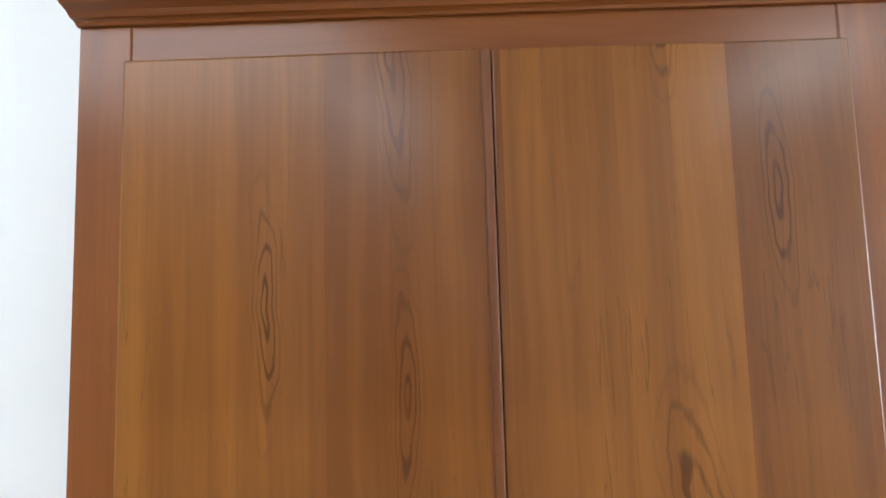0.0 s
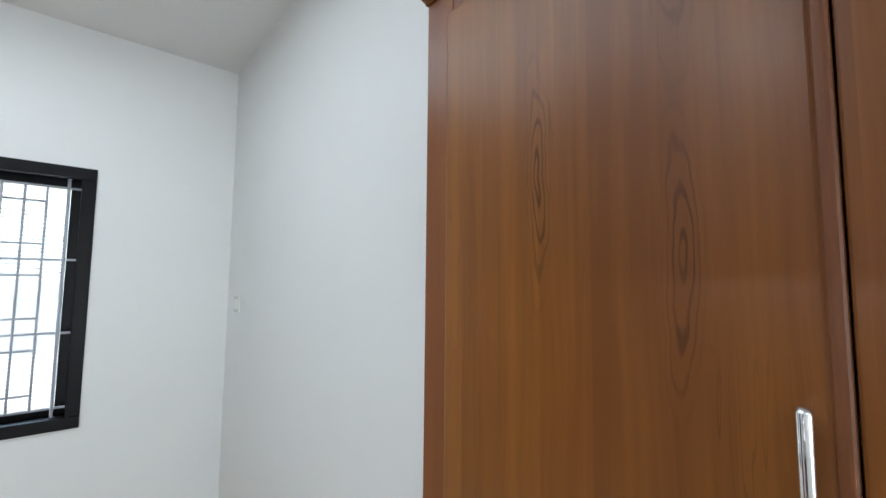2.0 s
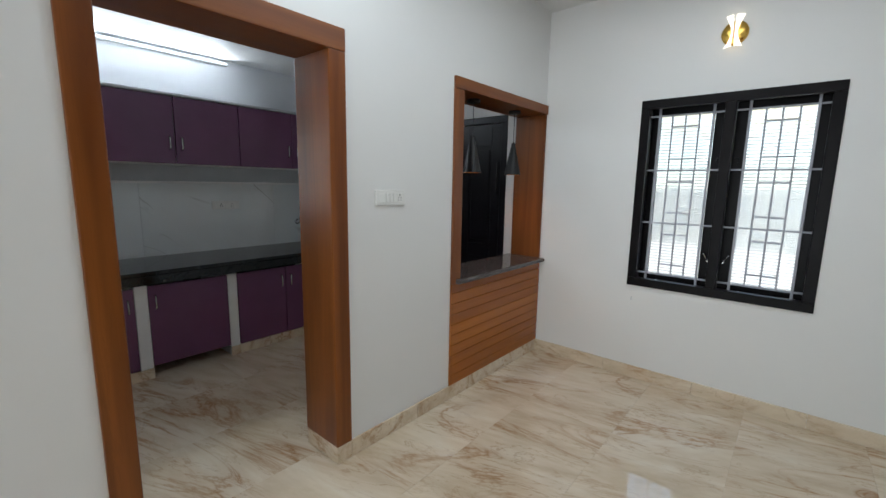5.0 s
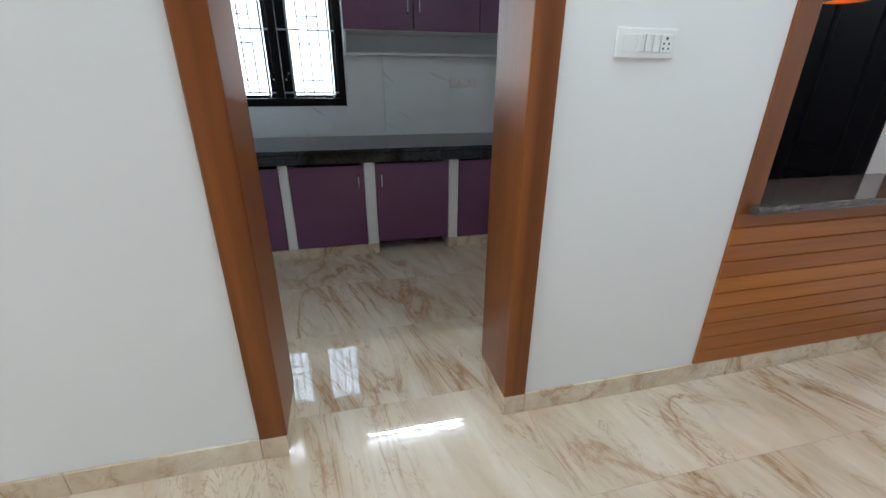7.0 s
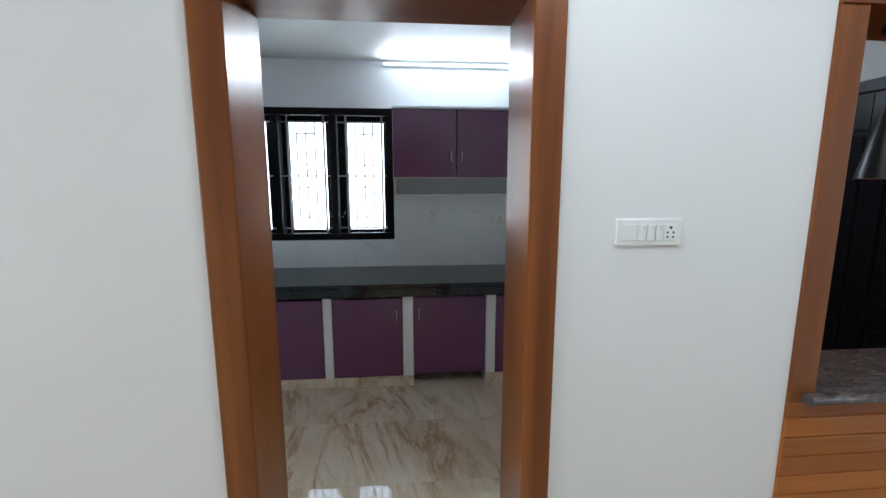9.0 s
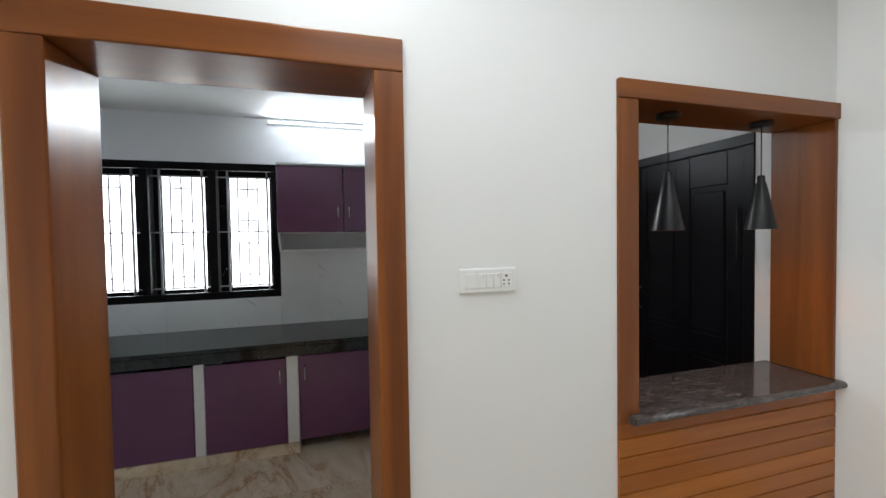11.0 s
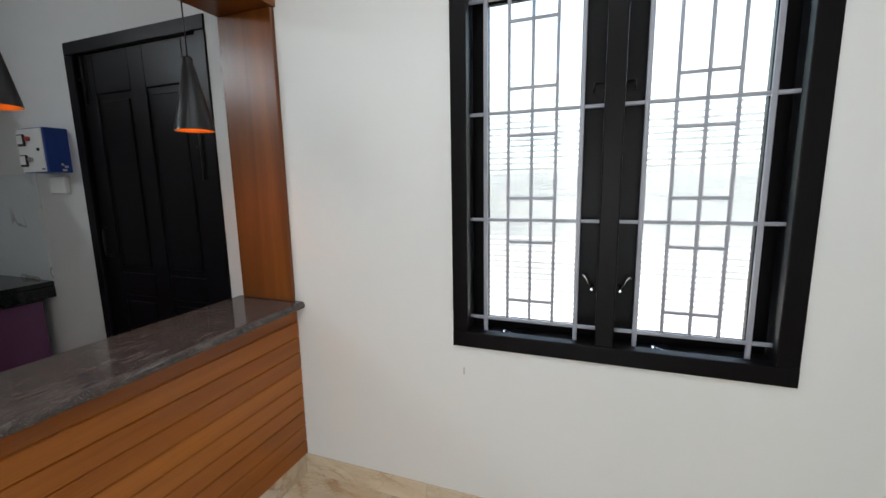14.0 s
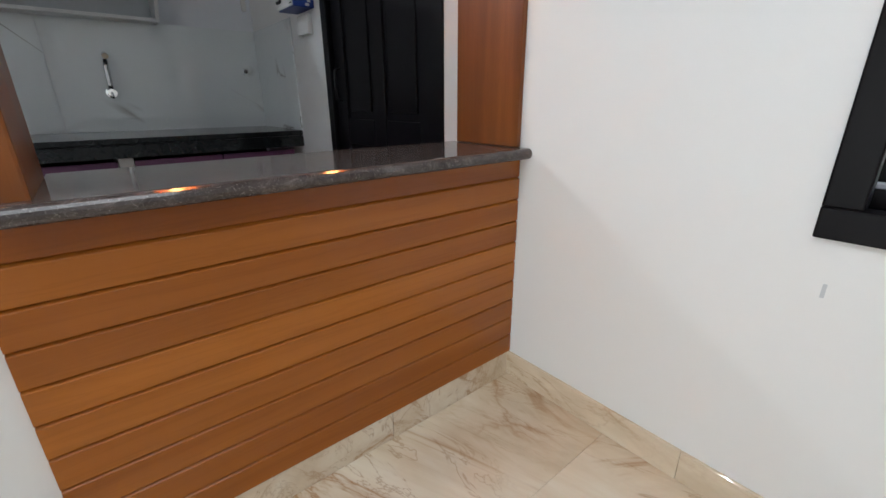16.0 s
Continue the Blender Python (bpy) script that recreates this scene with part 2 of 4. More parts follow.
def ribbed_glass(name):
    """Slightly hazy fluted glass."""
    g = Graph(name, 0.12, 0.0, (0.97, 0.99, 0.98))
    g.b.inputs["Transmission Weight"].default_value = 1.0
    g.b.inputs["IOR"].default_value = 1.45
    g.roughness(g.ramp(g.tnoise(g.coords(), 3.0, 3), [(0.3, 0.08), (0.7, 0.16)]))
    return g.m


WALL = plaster("wall_paint", (0.78, 0.78, 0.77))
CEIL = plaster("ceiling_paint", (0.78, 0.78, 0.77))
KWALL = plaster("kitchen_paint", (0.77, 0.79, 0.83))
TEAK_D, TEAK_L = (0.145, 0.039, 0.007), (0.255, 0.081, 0.015)
TEAK_Z = wood("teak_upright", "z", TEAK_D, TEAK_L)
TEAK_EDGE = wood("teak_edge", "z", (0.085, 0.024, 0.005), (0.16, 0.05, 0.012), 0.45)
TEAK_X = wood("teak_lengthwise", "x", TEAK_D, TEAK_L)
PLANK = wood("teak_plank", "x", (0.255, 0.070, 0.010), (0.44, 0.145, 0.021), 0.22, 17)
FIGS_A = [(-0.418, 1.74, 0.042, 0.36), (-0.186, 2.20, 0.058, 0.52), (-0.185, 1.58, 0.04, 0.33)]
FIGS_B = [(0.285, 2.26, 0.05, 0.26), (0.292, 1.32, 0.085, 0.46), (0.47, 1.92, 0.05, 0.34)]
VENEER_A = veneer("teak_veneer", (0.152, 0.048, 0.008), (0.315, 0.122, 0.021), 0.0, FIGS_A)
VENEER_B = veneer("teak_veneer_second", (0.152, 0.048, 0.008), (0.315, 0.122, 0.021), 3.31, FIGS_B)
FLOOR = marble_floor("beige_marble_tile")
GROUT = painted("grout", (0.52, 0.44, 0.34), 0.8)
SPLASH = marble_white("white_marble_tile")
SLAB = granite("grey_brown_granite", (0.032, 0.026, 0.025), (0.075, 0.061, 0.058), (0.17, 0.145, 0.14), 3.0, 0.09)
BLACKSTONE = granite("black_granite", (0.006, 0.008, 0.009), (0.012, 0.015, 0.016), (0.025, 0.03, 0.03), 1.0, 0.09)
PURPLE = painted("plum_laminate", (0.150, 0.056, 0.128), 0.2, 0.0, 0.03)
WHITE = painted("white_paint", (0.78, 0.78, 0.77), 0.4)
CARCASS = painted("white_board", (0.70, 0.69, 0.66), 0.45)
# Grey for the niche's shade, the dulled cabinet top and small marks.
SHADE_AND_MARK_GREY = painted("shade_and_mark_grey", (0.52, 0.54, 0.56), 0.4)
PLASTIC = painted("white_plastic", (0.80, 0.80, 0.78), 0.22, 0.0, 0.02)
PLASTIC_KEY = painted("white_plastic_key", (0.79, 0.79, 0.77), 0.3, 0.0, 0.02)
DARKFRAME = painted("black_brown_enamel", (0.0036, 0.0026, 0.0034), 0.36, 0.0, 0.1, 0.12)
BLACKDOOR = painted("black_varnish", (0.0032, 0.0027, 0.0042), 0.34, 0.0, 0.05, 0.16)
GRILLE = painted("grey_grille_paint", (0.36, 0.37, 0.42), 0.4, 0.0, 0.1)
STEEL = painted("steel", (0.62, 0.62, 0.63), 0.22, 1.0, 0.02)
CHROME = painted("chrome", (0.85, 0.86, 0.87), 0.07, 1.0, 0.01)
BLACKMETAL = painted("black_metal", (0.010, 0.010, 0.011), 0.36, 0.0, 0.04, 0.3)
COPPER = painted("orange_lining", (0.75, 0.27, 0.03), 0.35, 0.3, 0.02)
GOLD = painted("gold", (0.75, 0.48, 0.11), 0.2, 1.0, 0.02)
BLUE = painted("blue_sheet_metal", (0.02, 0.06, 0.30), 0.35)
DARKHOLE = painted("dark_plastic", (0.015, 0.015, 0.016), 0.6)
RED = painted("red_plastic", (0.45, 0.03, 0.02), 0.4)
GLASS = ribbed_glass("fluted_glass")
TUBELIT = glowing("lit_tube", (0.85, 0.94, 1.0), TUBE_GLOW)
BULB = glowing("lit_bulb", (1.0, 0.5, 0.15), 1.2)
CRYSTAL = glowing("lit_crystal", (1.0, 0.93, 0.8), 0.14)
BACKDROP_GREY = painted("backdrop_render", (0.42, 0.42, 0.41), 0.8)
SHEET = painted("pale_green_sheet", (0.40, 0.415, 0.395), 0.5)
RENDERED = painted("pale_render", (0.72, 0.72, 0.70), 0.8)
EARTH = painted("pale_paving", (0.62, 0.61, 0.58), 0.9)


# ---- building blocks ----
def straight(u, w, z):
    return (u, w, z)


def box(bm, u0, u1, w0, w1, z0, z1, bevel=0.0, place=straight, steps=1):
    vs = [bm.verts.new(place(u, w, z)) for u in (u0, u1) for w in (w0, w1) for z in (z0, z1)]
    fs = [bm.faces.new([vs[i] for i in q]) for q in ((0, 1, 3, 2), (4, 6, 7, 5), (0, 4, 5, 1), (2, 3, 7, 6), (0, 2, 6, 4), (1, 5, 7, 3))]
    bmesh.ops.recalc_face_normals(bm, faces=fs)
    if bevel:
        es = list({e for f in fs for e in f.edges})
        bmesh.ops.bevel(bm, geom=es, offset=bevel, segments=steps, affect="EDGES", profile=0.6)
    return bm


def rod(bm, a, b, r, sides=8, r2=None):
    a, b = Vector(a), Vector(b)
    way = (b - a).normalized()
    side = way.orthogonal().normalized()
    other = way.cross(side)
    rings = []
    for p, rad in ((a, r), (b, r if r2 is None else r2)):
        rings.append([bm.verts.new(p + rad * (math.cos(2 * math.pi * i / sides) * side + math.sin(2 * math.pi * i / sides) * other)) for i in range(sides)])
    for i in range(sides):
        j = (i + 1) % sides
        bm.faces.new((rings[0][i], rings[0][j], rings[1][j], rings[1][i])).smooth = sides > 4
    bm.faces.new(rings[0][::-1])
    bm.faces.new(rings[1])
    return bm


def tube(bm, points, r, sides=8):
    """A round rod along a run of points."""
    pts = [Vector(p) for p in points]
    rings = []
    side = None
    for i, p in enumerate(pts):
        way = (pts[min(i + 1, len(pts) - 1)] - pts[max(i - 1, 0)]).normalized()
        side = way.orthogonal().normalized() if side is None else (side - side.dot(way) * way).normalized()
        other = way.cross(side)
        rings.append([bm.verts.new(p + r * (math.cos(2 * math.pi * k / sides) * side + math.sin(2 * math.pi * k / sides) * other)) for k in range(sides)])
    for a, b in zip(rings, rings[1:]):
        for k in range(sides):
            bm.faces.new((a[k], a[(k + 1) % sides], b[(k + 1) % sides], b[k])).smooth = True
    bm.faces.new(rings[0][::-1])
    bm.faces.new(rings[-1])
    return bm


def lathe(bm, centre, profile, sides=32, axis="z"):
    """Turns (radius, height) pairs round an upright axis, or one along x."""
    cx, cy, cz = centre
    rings = []
    for r, h in profile:
        ring = []
        for k in range(sides):
            a = 2 * math.pi * k / sides
            if axis == "z":
                ring.append(bm.verts.new((cx + r * math.cos(a), cy + r * math.sin(a), cz + h)))
            else:
                ring.append(bm.verts.new((cx + h, cy + r * math.cos(a), cz + r * math.sin(a))))
        rings.append(ring)
    for a, b in zip(rings, rings[1:]):
        for k in range(sides):
            bm.faces.new((a[k], a[(k + 1) % sides], b[(k + 1) % sides], b[k])).smooth = True
    return bm


def swept(bm, profile, along):
    """A closed profile, given as a function of the station, joined from station to station."""
    rings = [[bm.verts.new(p) for p in profile(s)] for s in along]
    n = len(rings[0])
    for a, b in zip(rings, rings[1:]):
        for k in range(n):
            bm.faces.new((a[k], a[(k + 1) % n], b[(k + 1) % n], b[k]))
    bm.faces.new(rings[0][::-1])
    bm.faces.new(rings[-1])
    bmesh.ops.recalc_face_normals(bm, faces=bm.faces)
    return bm


def mesh_of(name, bm, material):
    me = bpy.data.meshes.new(name)
    bm.to_mesh(me)
    bm.free()
    me.materials.append(material)
    return me


def thing(name, base, label, category, group="", kind=""):
    """An Empty at the base of a thing, to carry its parts."""
    ob = new(name)
    ob.location = base
    ob.empty_display_size = 0.05
    return tagged(ob, label, category, group, kind)


def part(name, bm, material, parent, label=""):
    """Links a bmesh, given in the room's own coordinates, as one mesh under a thing or a part."""
    ob = new(name, mesh_of(name, bm, material))
    ob.parent = parent
    if parent.type == "EMPTY":
        ob.matrix_parent_inverse = Matrix.Translation(parent.location).inverted()
    return tagged(ob, label)


def piece(name, me, parent):
    ob = new(name, me)
    ob.parent = parent
    if parent.type == "EMPTY":
        ob.matrix_parent_inverse = Matrix.Translation(parent.location).inverted()
    return ob


def solid(name, bm, material, label="", category="", kind="structure"):
    return tagged(new(name, mesh_of(name, bm, material)), label, category, "", kind)


def B(*args, **kw):
    return box(bmesh.new(), *args, **kw)


# ---- the rooms: walls, floor, ceilings ----
XW, YK, YR, YF = -2.963, -1.626, 0.97, -4.177
KB = -1.898
XE, XKE = 7.0, 1.62
TOP, KTOP = 2.95, 2.64


def holed(bm, u0, u1, z0, z1, holes, put):
    """A wall of blocks round its openings; holes in order along u as (u0, u1, z0, z1)."""
    at = u0
    for a, b, lo, hi in holes:
        put(bm, at, a, z0, z1)
        if lo > z0:
            put(bm, a, b, z0, lo)
        if hi < z1:
            put(bm, a, b, hi, z1)
        at = b
    put(bm, at, u1, z0, z1)
    return bm


WIN = (-0.845, 0.272, 0.757, 2.153)
KDOOR = (-3.022, -2.008, -0.1, 2.163)
KWIN = (-0.262, 1.275, 1.093, 2.243)
DOORWAY = (-0.845, 0.205, 0.0, 2.24)
HATCH = (-2.963, -1.694, 0.0, 2.2)

solid("wall_west", holed(bmesh.new(), YF - 0.2, YR + 0.2, -0.1, TOP, [KDOOR, WIN], lambda bm, a, b, lo, hi: box(bm, XW - 0.2, XW, a, b, lo, hi)), WALL, "white painted plaster wall with a window", "wall")
solid("wall_kitchen_side", holed(bmesh.new(), XW, XE, -0.1, TOP, [(HATCH[0], HATCH[1], -0.1, 2.2 - 0.012), (DOORWAY[0] + 0.012, DOORWAY[1] - 0.012, -0.1, 2.228)], lambda bm, a, b, lo, hi: box(bm, a, b, KB, YK, lo, hi) if b - a > 1e-4 else None), WALL, "white painted plaster wall with doorway and serving hatch", "wall")
bm = bmesh.new()
box(bm, XW, -0.765, YR, YR + 0.2, -0.1, TOP)
box(bm, -0.765, 0.72, YR, YR + 0.2, 2.31, TOP)
box(bm, 0.72, XE, YR, YR + 0.2, -0.1, TOP)
box(bm, -0.85, -0.765, YR + 0.2, 1.6, -0.1, TOP)
box(bm, -0.85, 0.72, 1.6, 1.7, -0.1, TOP)
solid("wall_wardrobe_side", bm, WALL, "white painted plaster wall", "wall")
solid("wall_kitchen_far", holed(bmesh.new(), XW, XKE, -0.1, TOP, [KWIN], lambda bm, a, b, lo, hi: box(bm, a, b, YF - 0.2, YF, lo, hi)), KWALL, "pale painted kitchen wall with a window", "wall")
solid("wall_kitchen_end", B(XKE, XKE + 0.2, YF - 0.2, KB, -0.1, TOP), KWALL, "pale painted kitchen wall", "wall")
# Unseen closing wall; its opening is added to suit the hall fill lamp.
solid("wall_unseen_end", holed(bmesh.new(), KB, YR + 0.2, -0.1, TOP, [(-1.45, 0.85, -0.1, 2.45)], lambda bm, a, b, lo, hi: box(bm, XE, XE + 0.2, a, b, lo, hi)), WALL, "unseen white end wall with an opening added for fill light", "wall")
solid("ceiling", B(XW - 0.2, XE + 0.2, KB, 1.75, TOP, TOP + 0.15), CEIL, "white painted ceiling", "ceiling")
solid("ceiling_kitchen", B(XW + 0.002, XKE, YF, KB - 0.002, KTOP, KTOP + 0.12), CEIL, "white painted kitchen ceiling", "ceiling")
solid("roof_slab_kitchen", B(XW - 0.2, XKE + 0.2, YF - 0.2, KB, TOP, TOP + 0.15), CEIL, "concrete roof slab", "roof")

# outside
solid("ground", B(-400, 400, -400, 400, -0.75, -0.45), EARTH, "pale paved ground outside", "ground")
fence = thing("sheet_fence", (-7.05, -0.3, -0.45), "pale green ribbed sheet fence seen through the window", "fence")
for i in range(19):
    me_z = 0.28 + i * 0.085
    part("rib_sheet", B(-7.09, -7.03 + 0.012 * (i % 2), -8, 8, me_z, me_z + 0.074, 0.012), SHEET, fence)
part("plinth", B(-7.1, -7.0, -8, 8, -0.45, 0.275), RENDERED, fence, "pale rendered plinth")
part("backing", B(-7.14, -7.1, -8, 8, -0.45, 1.9), BACKDROP_GREY, fence)


# Sunlit block added as a pale backdrop that brightens the kitchen window.
backdrop = thing("kitchen_backdrop", (-0.5, -9.6, -0.45), "plain pale backdrop block added to whiten the kitchen window", "house")
part("wall", B(-9, 9, -10.2, -9.0, -0.45, 3.1, 0.02), BACKDROP_GREY, backdrop)
part("roof", B(-9.4, 9.4, -10.6, -8.7, 3.1, 3.25, 0.02), RENDERED, backdrop)

# ---- windows ----
def window(name, place, span, lights, label):
    """Black timber window with grey grille bars and closed glazed shutters. place maps along, outward, up."""
    u0, u1, z0, z1 = span
    root = thing(name, place((u0 + u1) / 2, 0, z0), label, "window", "", "structure")
    fw, rw = 0.062, 0.042
    bm = bmesh.new()
    box(bm, u0, u1, -0.012, 0.034, z0, z0 + fw, 0.004, place, 2)
    box(bm, u0, u1, -0.012, 0.034, z1 - fw, z1, 0.004, place, 2)
    box(bm, u0, u1, 0.0345, 0.175, z0, z0 + rw, 0.002, place)
    box(bm, u0, u1, 0.0345, 0.175, z1 - rw, z1, 0.002, place)
    step = (u1 - u0 - fw) / lights
    lip = (fw - rw) / 2
    for i in range(lights + 1):
        s = u0 + i * step
        r0, r1 = (s, s + rw) if i == 0 else (s + fw - rw, s + fw) if i == lights else (s + lip, s + fw - lip)
        box(bm, s, s + fw, -0.010, 0.033, z0 + fw, z1 - fw, 0.004, place, 2)
        box(bm, r0, r1, 0.0345, 0.173, z0 + rw, z1 - rw, 0.002, place)
    part("window_frame", bm, DARKFRAME, root)
    for i in range(lights):
        a, b = u0 + i * step + fw, u0 + (i + 1) * step
        wd = b - a
        mid = (a + b) / 2
        turn = i - (lights - 1) / 2
        # grille: five even uprights, full crossbars and short ladder bars
        bm = bmesh.new()
        zb, zt = z0 + 0.102, z1 - 0.110
        full = [zb + (zt - zb) * k / 3 for k in range(4)] if z1 - z0 > 1.3 else [zb, zb + (zt - zb) * 0.5, zt]
        gw = 0.066
        pitch = wd * 0.1835
        ups = [mid + turn * 0.018 + pitch * (k - 2) for k in range(5)]
        for z in full:
            box(bm, a - 0.015, b + 0.015, gw, gw + 0.012, z - 0.0062, z + 0.0062, 0.002, place)
        for u in (ups[0], ups[4]):
            box(bm, u - 0.0078, u + 0.0078, gw - 0.006, gw + 0.006, z0 + rw - 0.002, z1 - rw + 0.002, 0.002, place)
        for u in ups[1:4]:
            box(bm, u - 0.0058, u + 0.0058, gw + 0.001, gw + 0.009, full[0], full[-1], 0.0015, place)
        for lo, hi in zip(full, full[1:]):
            for f in (0.207, 0.787):
                z = lo + (hi - lo) * f
                box(bm, ups[1], ups[3], gw + 0.0005, gw + 0.0095, z - 0.0058, z + 0.0058, 0.0015, place)
        part("grille", bm, GRILLE, root, "grey painted steel grille")
        # shutter with its fluted glass
        half = wd * 0.377
        p0, p1 = mid + turn * 0.026 - half, mid + turn * 0.026 + half
        q0, q1 = z0 + 0.081, z1 - 0.102
        ra, rb = a - lip * (2 if i == 0 else 1) + 0.002, b + lip * (2 if i == lights - 1 else 1) - 0.002
        bm = bmesh.new()
        box(bm, ra, p0, 0.134, 0.17, z0 + rw + 0.002, z1 - rw - 0.002, 0.003, place)
        box(bm, p1, rb, 0.134, 0.17, z0 + rw + 0.002, z1 - rw - 0.002, 0.003, place)
        box(bm, p0, p1, 0.135, 0.169, z0 + rw + 0.002, q0, 0.003, place)
        box(bm, p0, p1, 0.135, 0.169, q1, z1 - rw - 0.002, 0.003, place)
        shutter = part("shutter", bm, DARKFRAME, root)

        def flutes(u):
            n = 4 * round((q1 - q0) / 0.022)
            ripple = [place(u, 0.1495 - 0.0011 * math.sin(math.pi * k / 2), q0 - 0.004 + (q1 - q0 + 0.008) * k / n) for k in range(n + 1)]
            return ripple + [place(u, 0.154, q1 + 0.004), place(u, 0.154, q0 - 0.004)]
        pane = part("pane", swept(bmesh.new(), flutes, [p0 - 0.004, p1 + 0.004]), GLASS, shutter, "hazy fluted glass pane")
        pane.visible_shadow = False
        h0, h1 = z0 + rw, z1 - rw
        # hook stay lying on the sill, latch and bolt on the meeting side
        bm = bmesh.new()
        s = a + wd * 0.28
        tube(bm, [place(s, 0.07, h0 + 0.012), place(s + wd * 0.1, 0.046, h0 + 0.008), place(s + wd * 0.3, 0.04, h0 + 0.006), place(s + wd * 0.36, 0.034, h0 + 0.007), place(s + wd * 0.37, 0.03, h0 + 0.014)], 0.0028, 6)
        rod(bm, place(s, 0.05, h0 + 0.002), place(s, 0.05, h0 + 0.022), 0.005, 8)
        part("hook_stay", bm, STEEL, root, "steel hook stay")
        e = b if i % 2 == 0 else a
        d = -1 if i % 2 == 0 else 1
        zl = h0 + (h1 - h0) * 0.16
        bm = bmesh.new()
        tube(bm, [place(e + d * 0.012, 0.115, zl), place(e + d * 0.028, 0.10, zl + 0.008), place(e + d * 0.036, 0.094, zl + 0.03), place(e + d * 0.05, 0.094, zl + 0.044)], 0.004, 6)
        rod(bm, place(e + d * 0.018, 0.134, zl - 0.01), place(e + d * 0.018, 0.09, zl - 0.01), 0.005, 8)
        part("latch", bm, STEEL, root, "steel shutter latch")
        zu = h0 + (h1 - h0) * 0.71
        bm = bmesh.new()
        tube(bm, [place(e + d * 0.01, 0.12, zu), place(e + d * 0.034, 0.112, zu), place(e + d * 0.036, 0.108, zu - 0.03)], 0.0035, 6)
        part("upper_latch", bm, BLACKMETAL, root, "black upper latch")
    bm = bmesh.new()
    box(bm, u0, u1, 0.176, 0.25, z0 - 0.02, z0 + 0.02, 0.004, place)
    part("window_sill", bm, RENDERED, root, "outer sill")
    return root


window("window_1", lambda u, w, z: (XW - w, u, z), WIN, 2, "black timber window with grey grille and two closed shutters")
window("window_2", lambda u, w, z: (u, YF - w, z), KWIN, 3, "black timber kitchen window with grey grille and three shutters")

# ---- doorway and hatch linings ----
lining = thing("door_1", (-0.32, YK, 0.1), "open doorway lined with polished teak boards", "doorway", "", "structure")
CW = 0.097
for a, b in ((DOORWAY[0], DOORWAY[0] + CW), (DOORWAY[1] - CW, DOORWAY[1])):
    part("jamb", B(a, b, KB - 0.012, YK + 0.014, 0.1, 2.24 - 0.105, 0.006, steps=2), TEAK_Z, lining)
part("head", B(DOORWAY[0], DOORWAY[1], KB - 0.012, YK + 0.016, 2.24 - 0.105, 2.24, 0.005, steps=2), TEAK_X, lining)
for a, b in ((DOORWAY[0] + 0.001, DOORWAY[0] + CW - 0.004), (DOORWAY[1] - CW + 0.004, DOORWAY[1] - 0.001)):
    part("jamb_foot", B(a, b, KB - 0.012, YK + 0.012, 0.0, 0.099, 0.002), FLOOR, lining, "beige marble block under the jamb")

hatch = thing("serving_hatch", (-2.33, YK, 0.1), "teak lined serving hatch in the white wall", "serving hatch")
part("side_casing", B(HATCH[1] - 0.095, HATCH[1], KB - 0.012, YK + 0.014, 0.8365, 2.125, 0.005, steps=2), TEAK_Z, hatch)
part("head_casing", B(XW + 0.001, HATCH[1], KB - 0.012, YK + 0.020, 2.126, 2.2, 0.004, steps=2), TEAK_X, hatch)
part("wall_lining", B(XW + 0.001, XW + 0.022, KB - 0.012, YK + 0.010, 0.873, 2.125, 0.003), TEAK_Z, hatch)
bm = bmesh.new()
box(bm, XW + 0.001, HATCH[1] - 0.0005, KB, YK - 0.0205, 0.0, 0.836)
part("dwarf_wall", bm, WALL, hatch, "plastered wall below the counter")
top_rail = part("top_rail", B(XW + 0.001, HATCH[1], YK - 0.02, YK + 0.0125, 0.7765, 0.836, 0.002), PLANK, hatch)
for i in range(9):
    z1 = 0.776 - i * 0.0751
    z0 = z1 - 0.0751
    def plank_profile(x, z0=z0, z1=z1):
        y = YK
        return [(x, y - 0.02, z0 + 0.0005), (x, y + 0.0115, z0 + 0.0006), (x, y + 0.0130, z0 + 0.0022), (x, y + 0.0130, z1 - 0.0085), (x, y + 0.0118, z1 - 0.0060), (x, y + 0.0075, z1 - 0.0030), (x, y + 0.0050, z1 - 0.0006), (x, y - 0.02, z1 - 0.0006)]
    part("plank", swept(bmesh.new(), plank_profile, [XW + 0.001, HATCH[1]]), PLANK, hatch)

# counter slab with a rounded nose
slab = thing("counter_slab", (-2.36, -1.75, 0.836), "polished grey-brown granite slab across the serving hatch", "counter")
def slab_ring(x):
    pts = [(x, -1.945, 0.8375), (x, -1.945, 0.872)]
    for k in range(9):
        a = math.pi / 2 - math.pi * k / 8
        pts.append((x, -1.583 + 0.0172 * math.cos(a), 0.8548 + 0.0172 * math.sin(a)))
    return pts
bm = swept(bmesh.new(), slab_ring, [XW + 0.0015, HATCH[1] - 0.0965])
part("slab", bm, SLAB, slab)
bm = swept(bmesh.new(), lambda x: [(px, max(-1.611, py), pz) for px, py, pz in slab_ring(x)], [HATCH[1] - 0.0966, HATCH[1] - 0.06, HATCH[1] - 0.044])
part("slab_nib", bm, SLAB, slab)


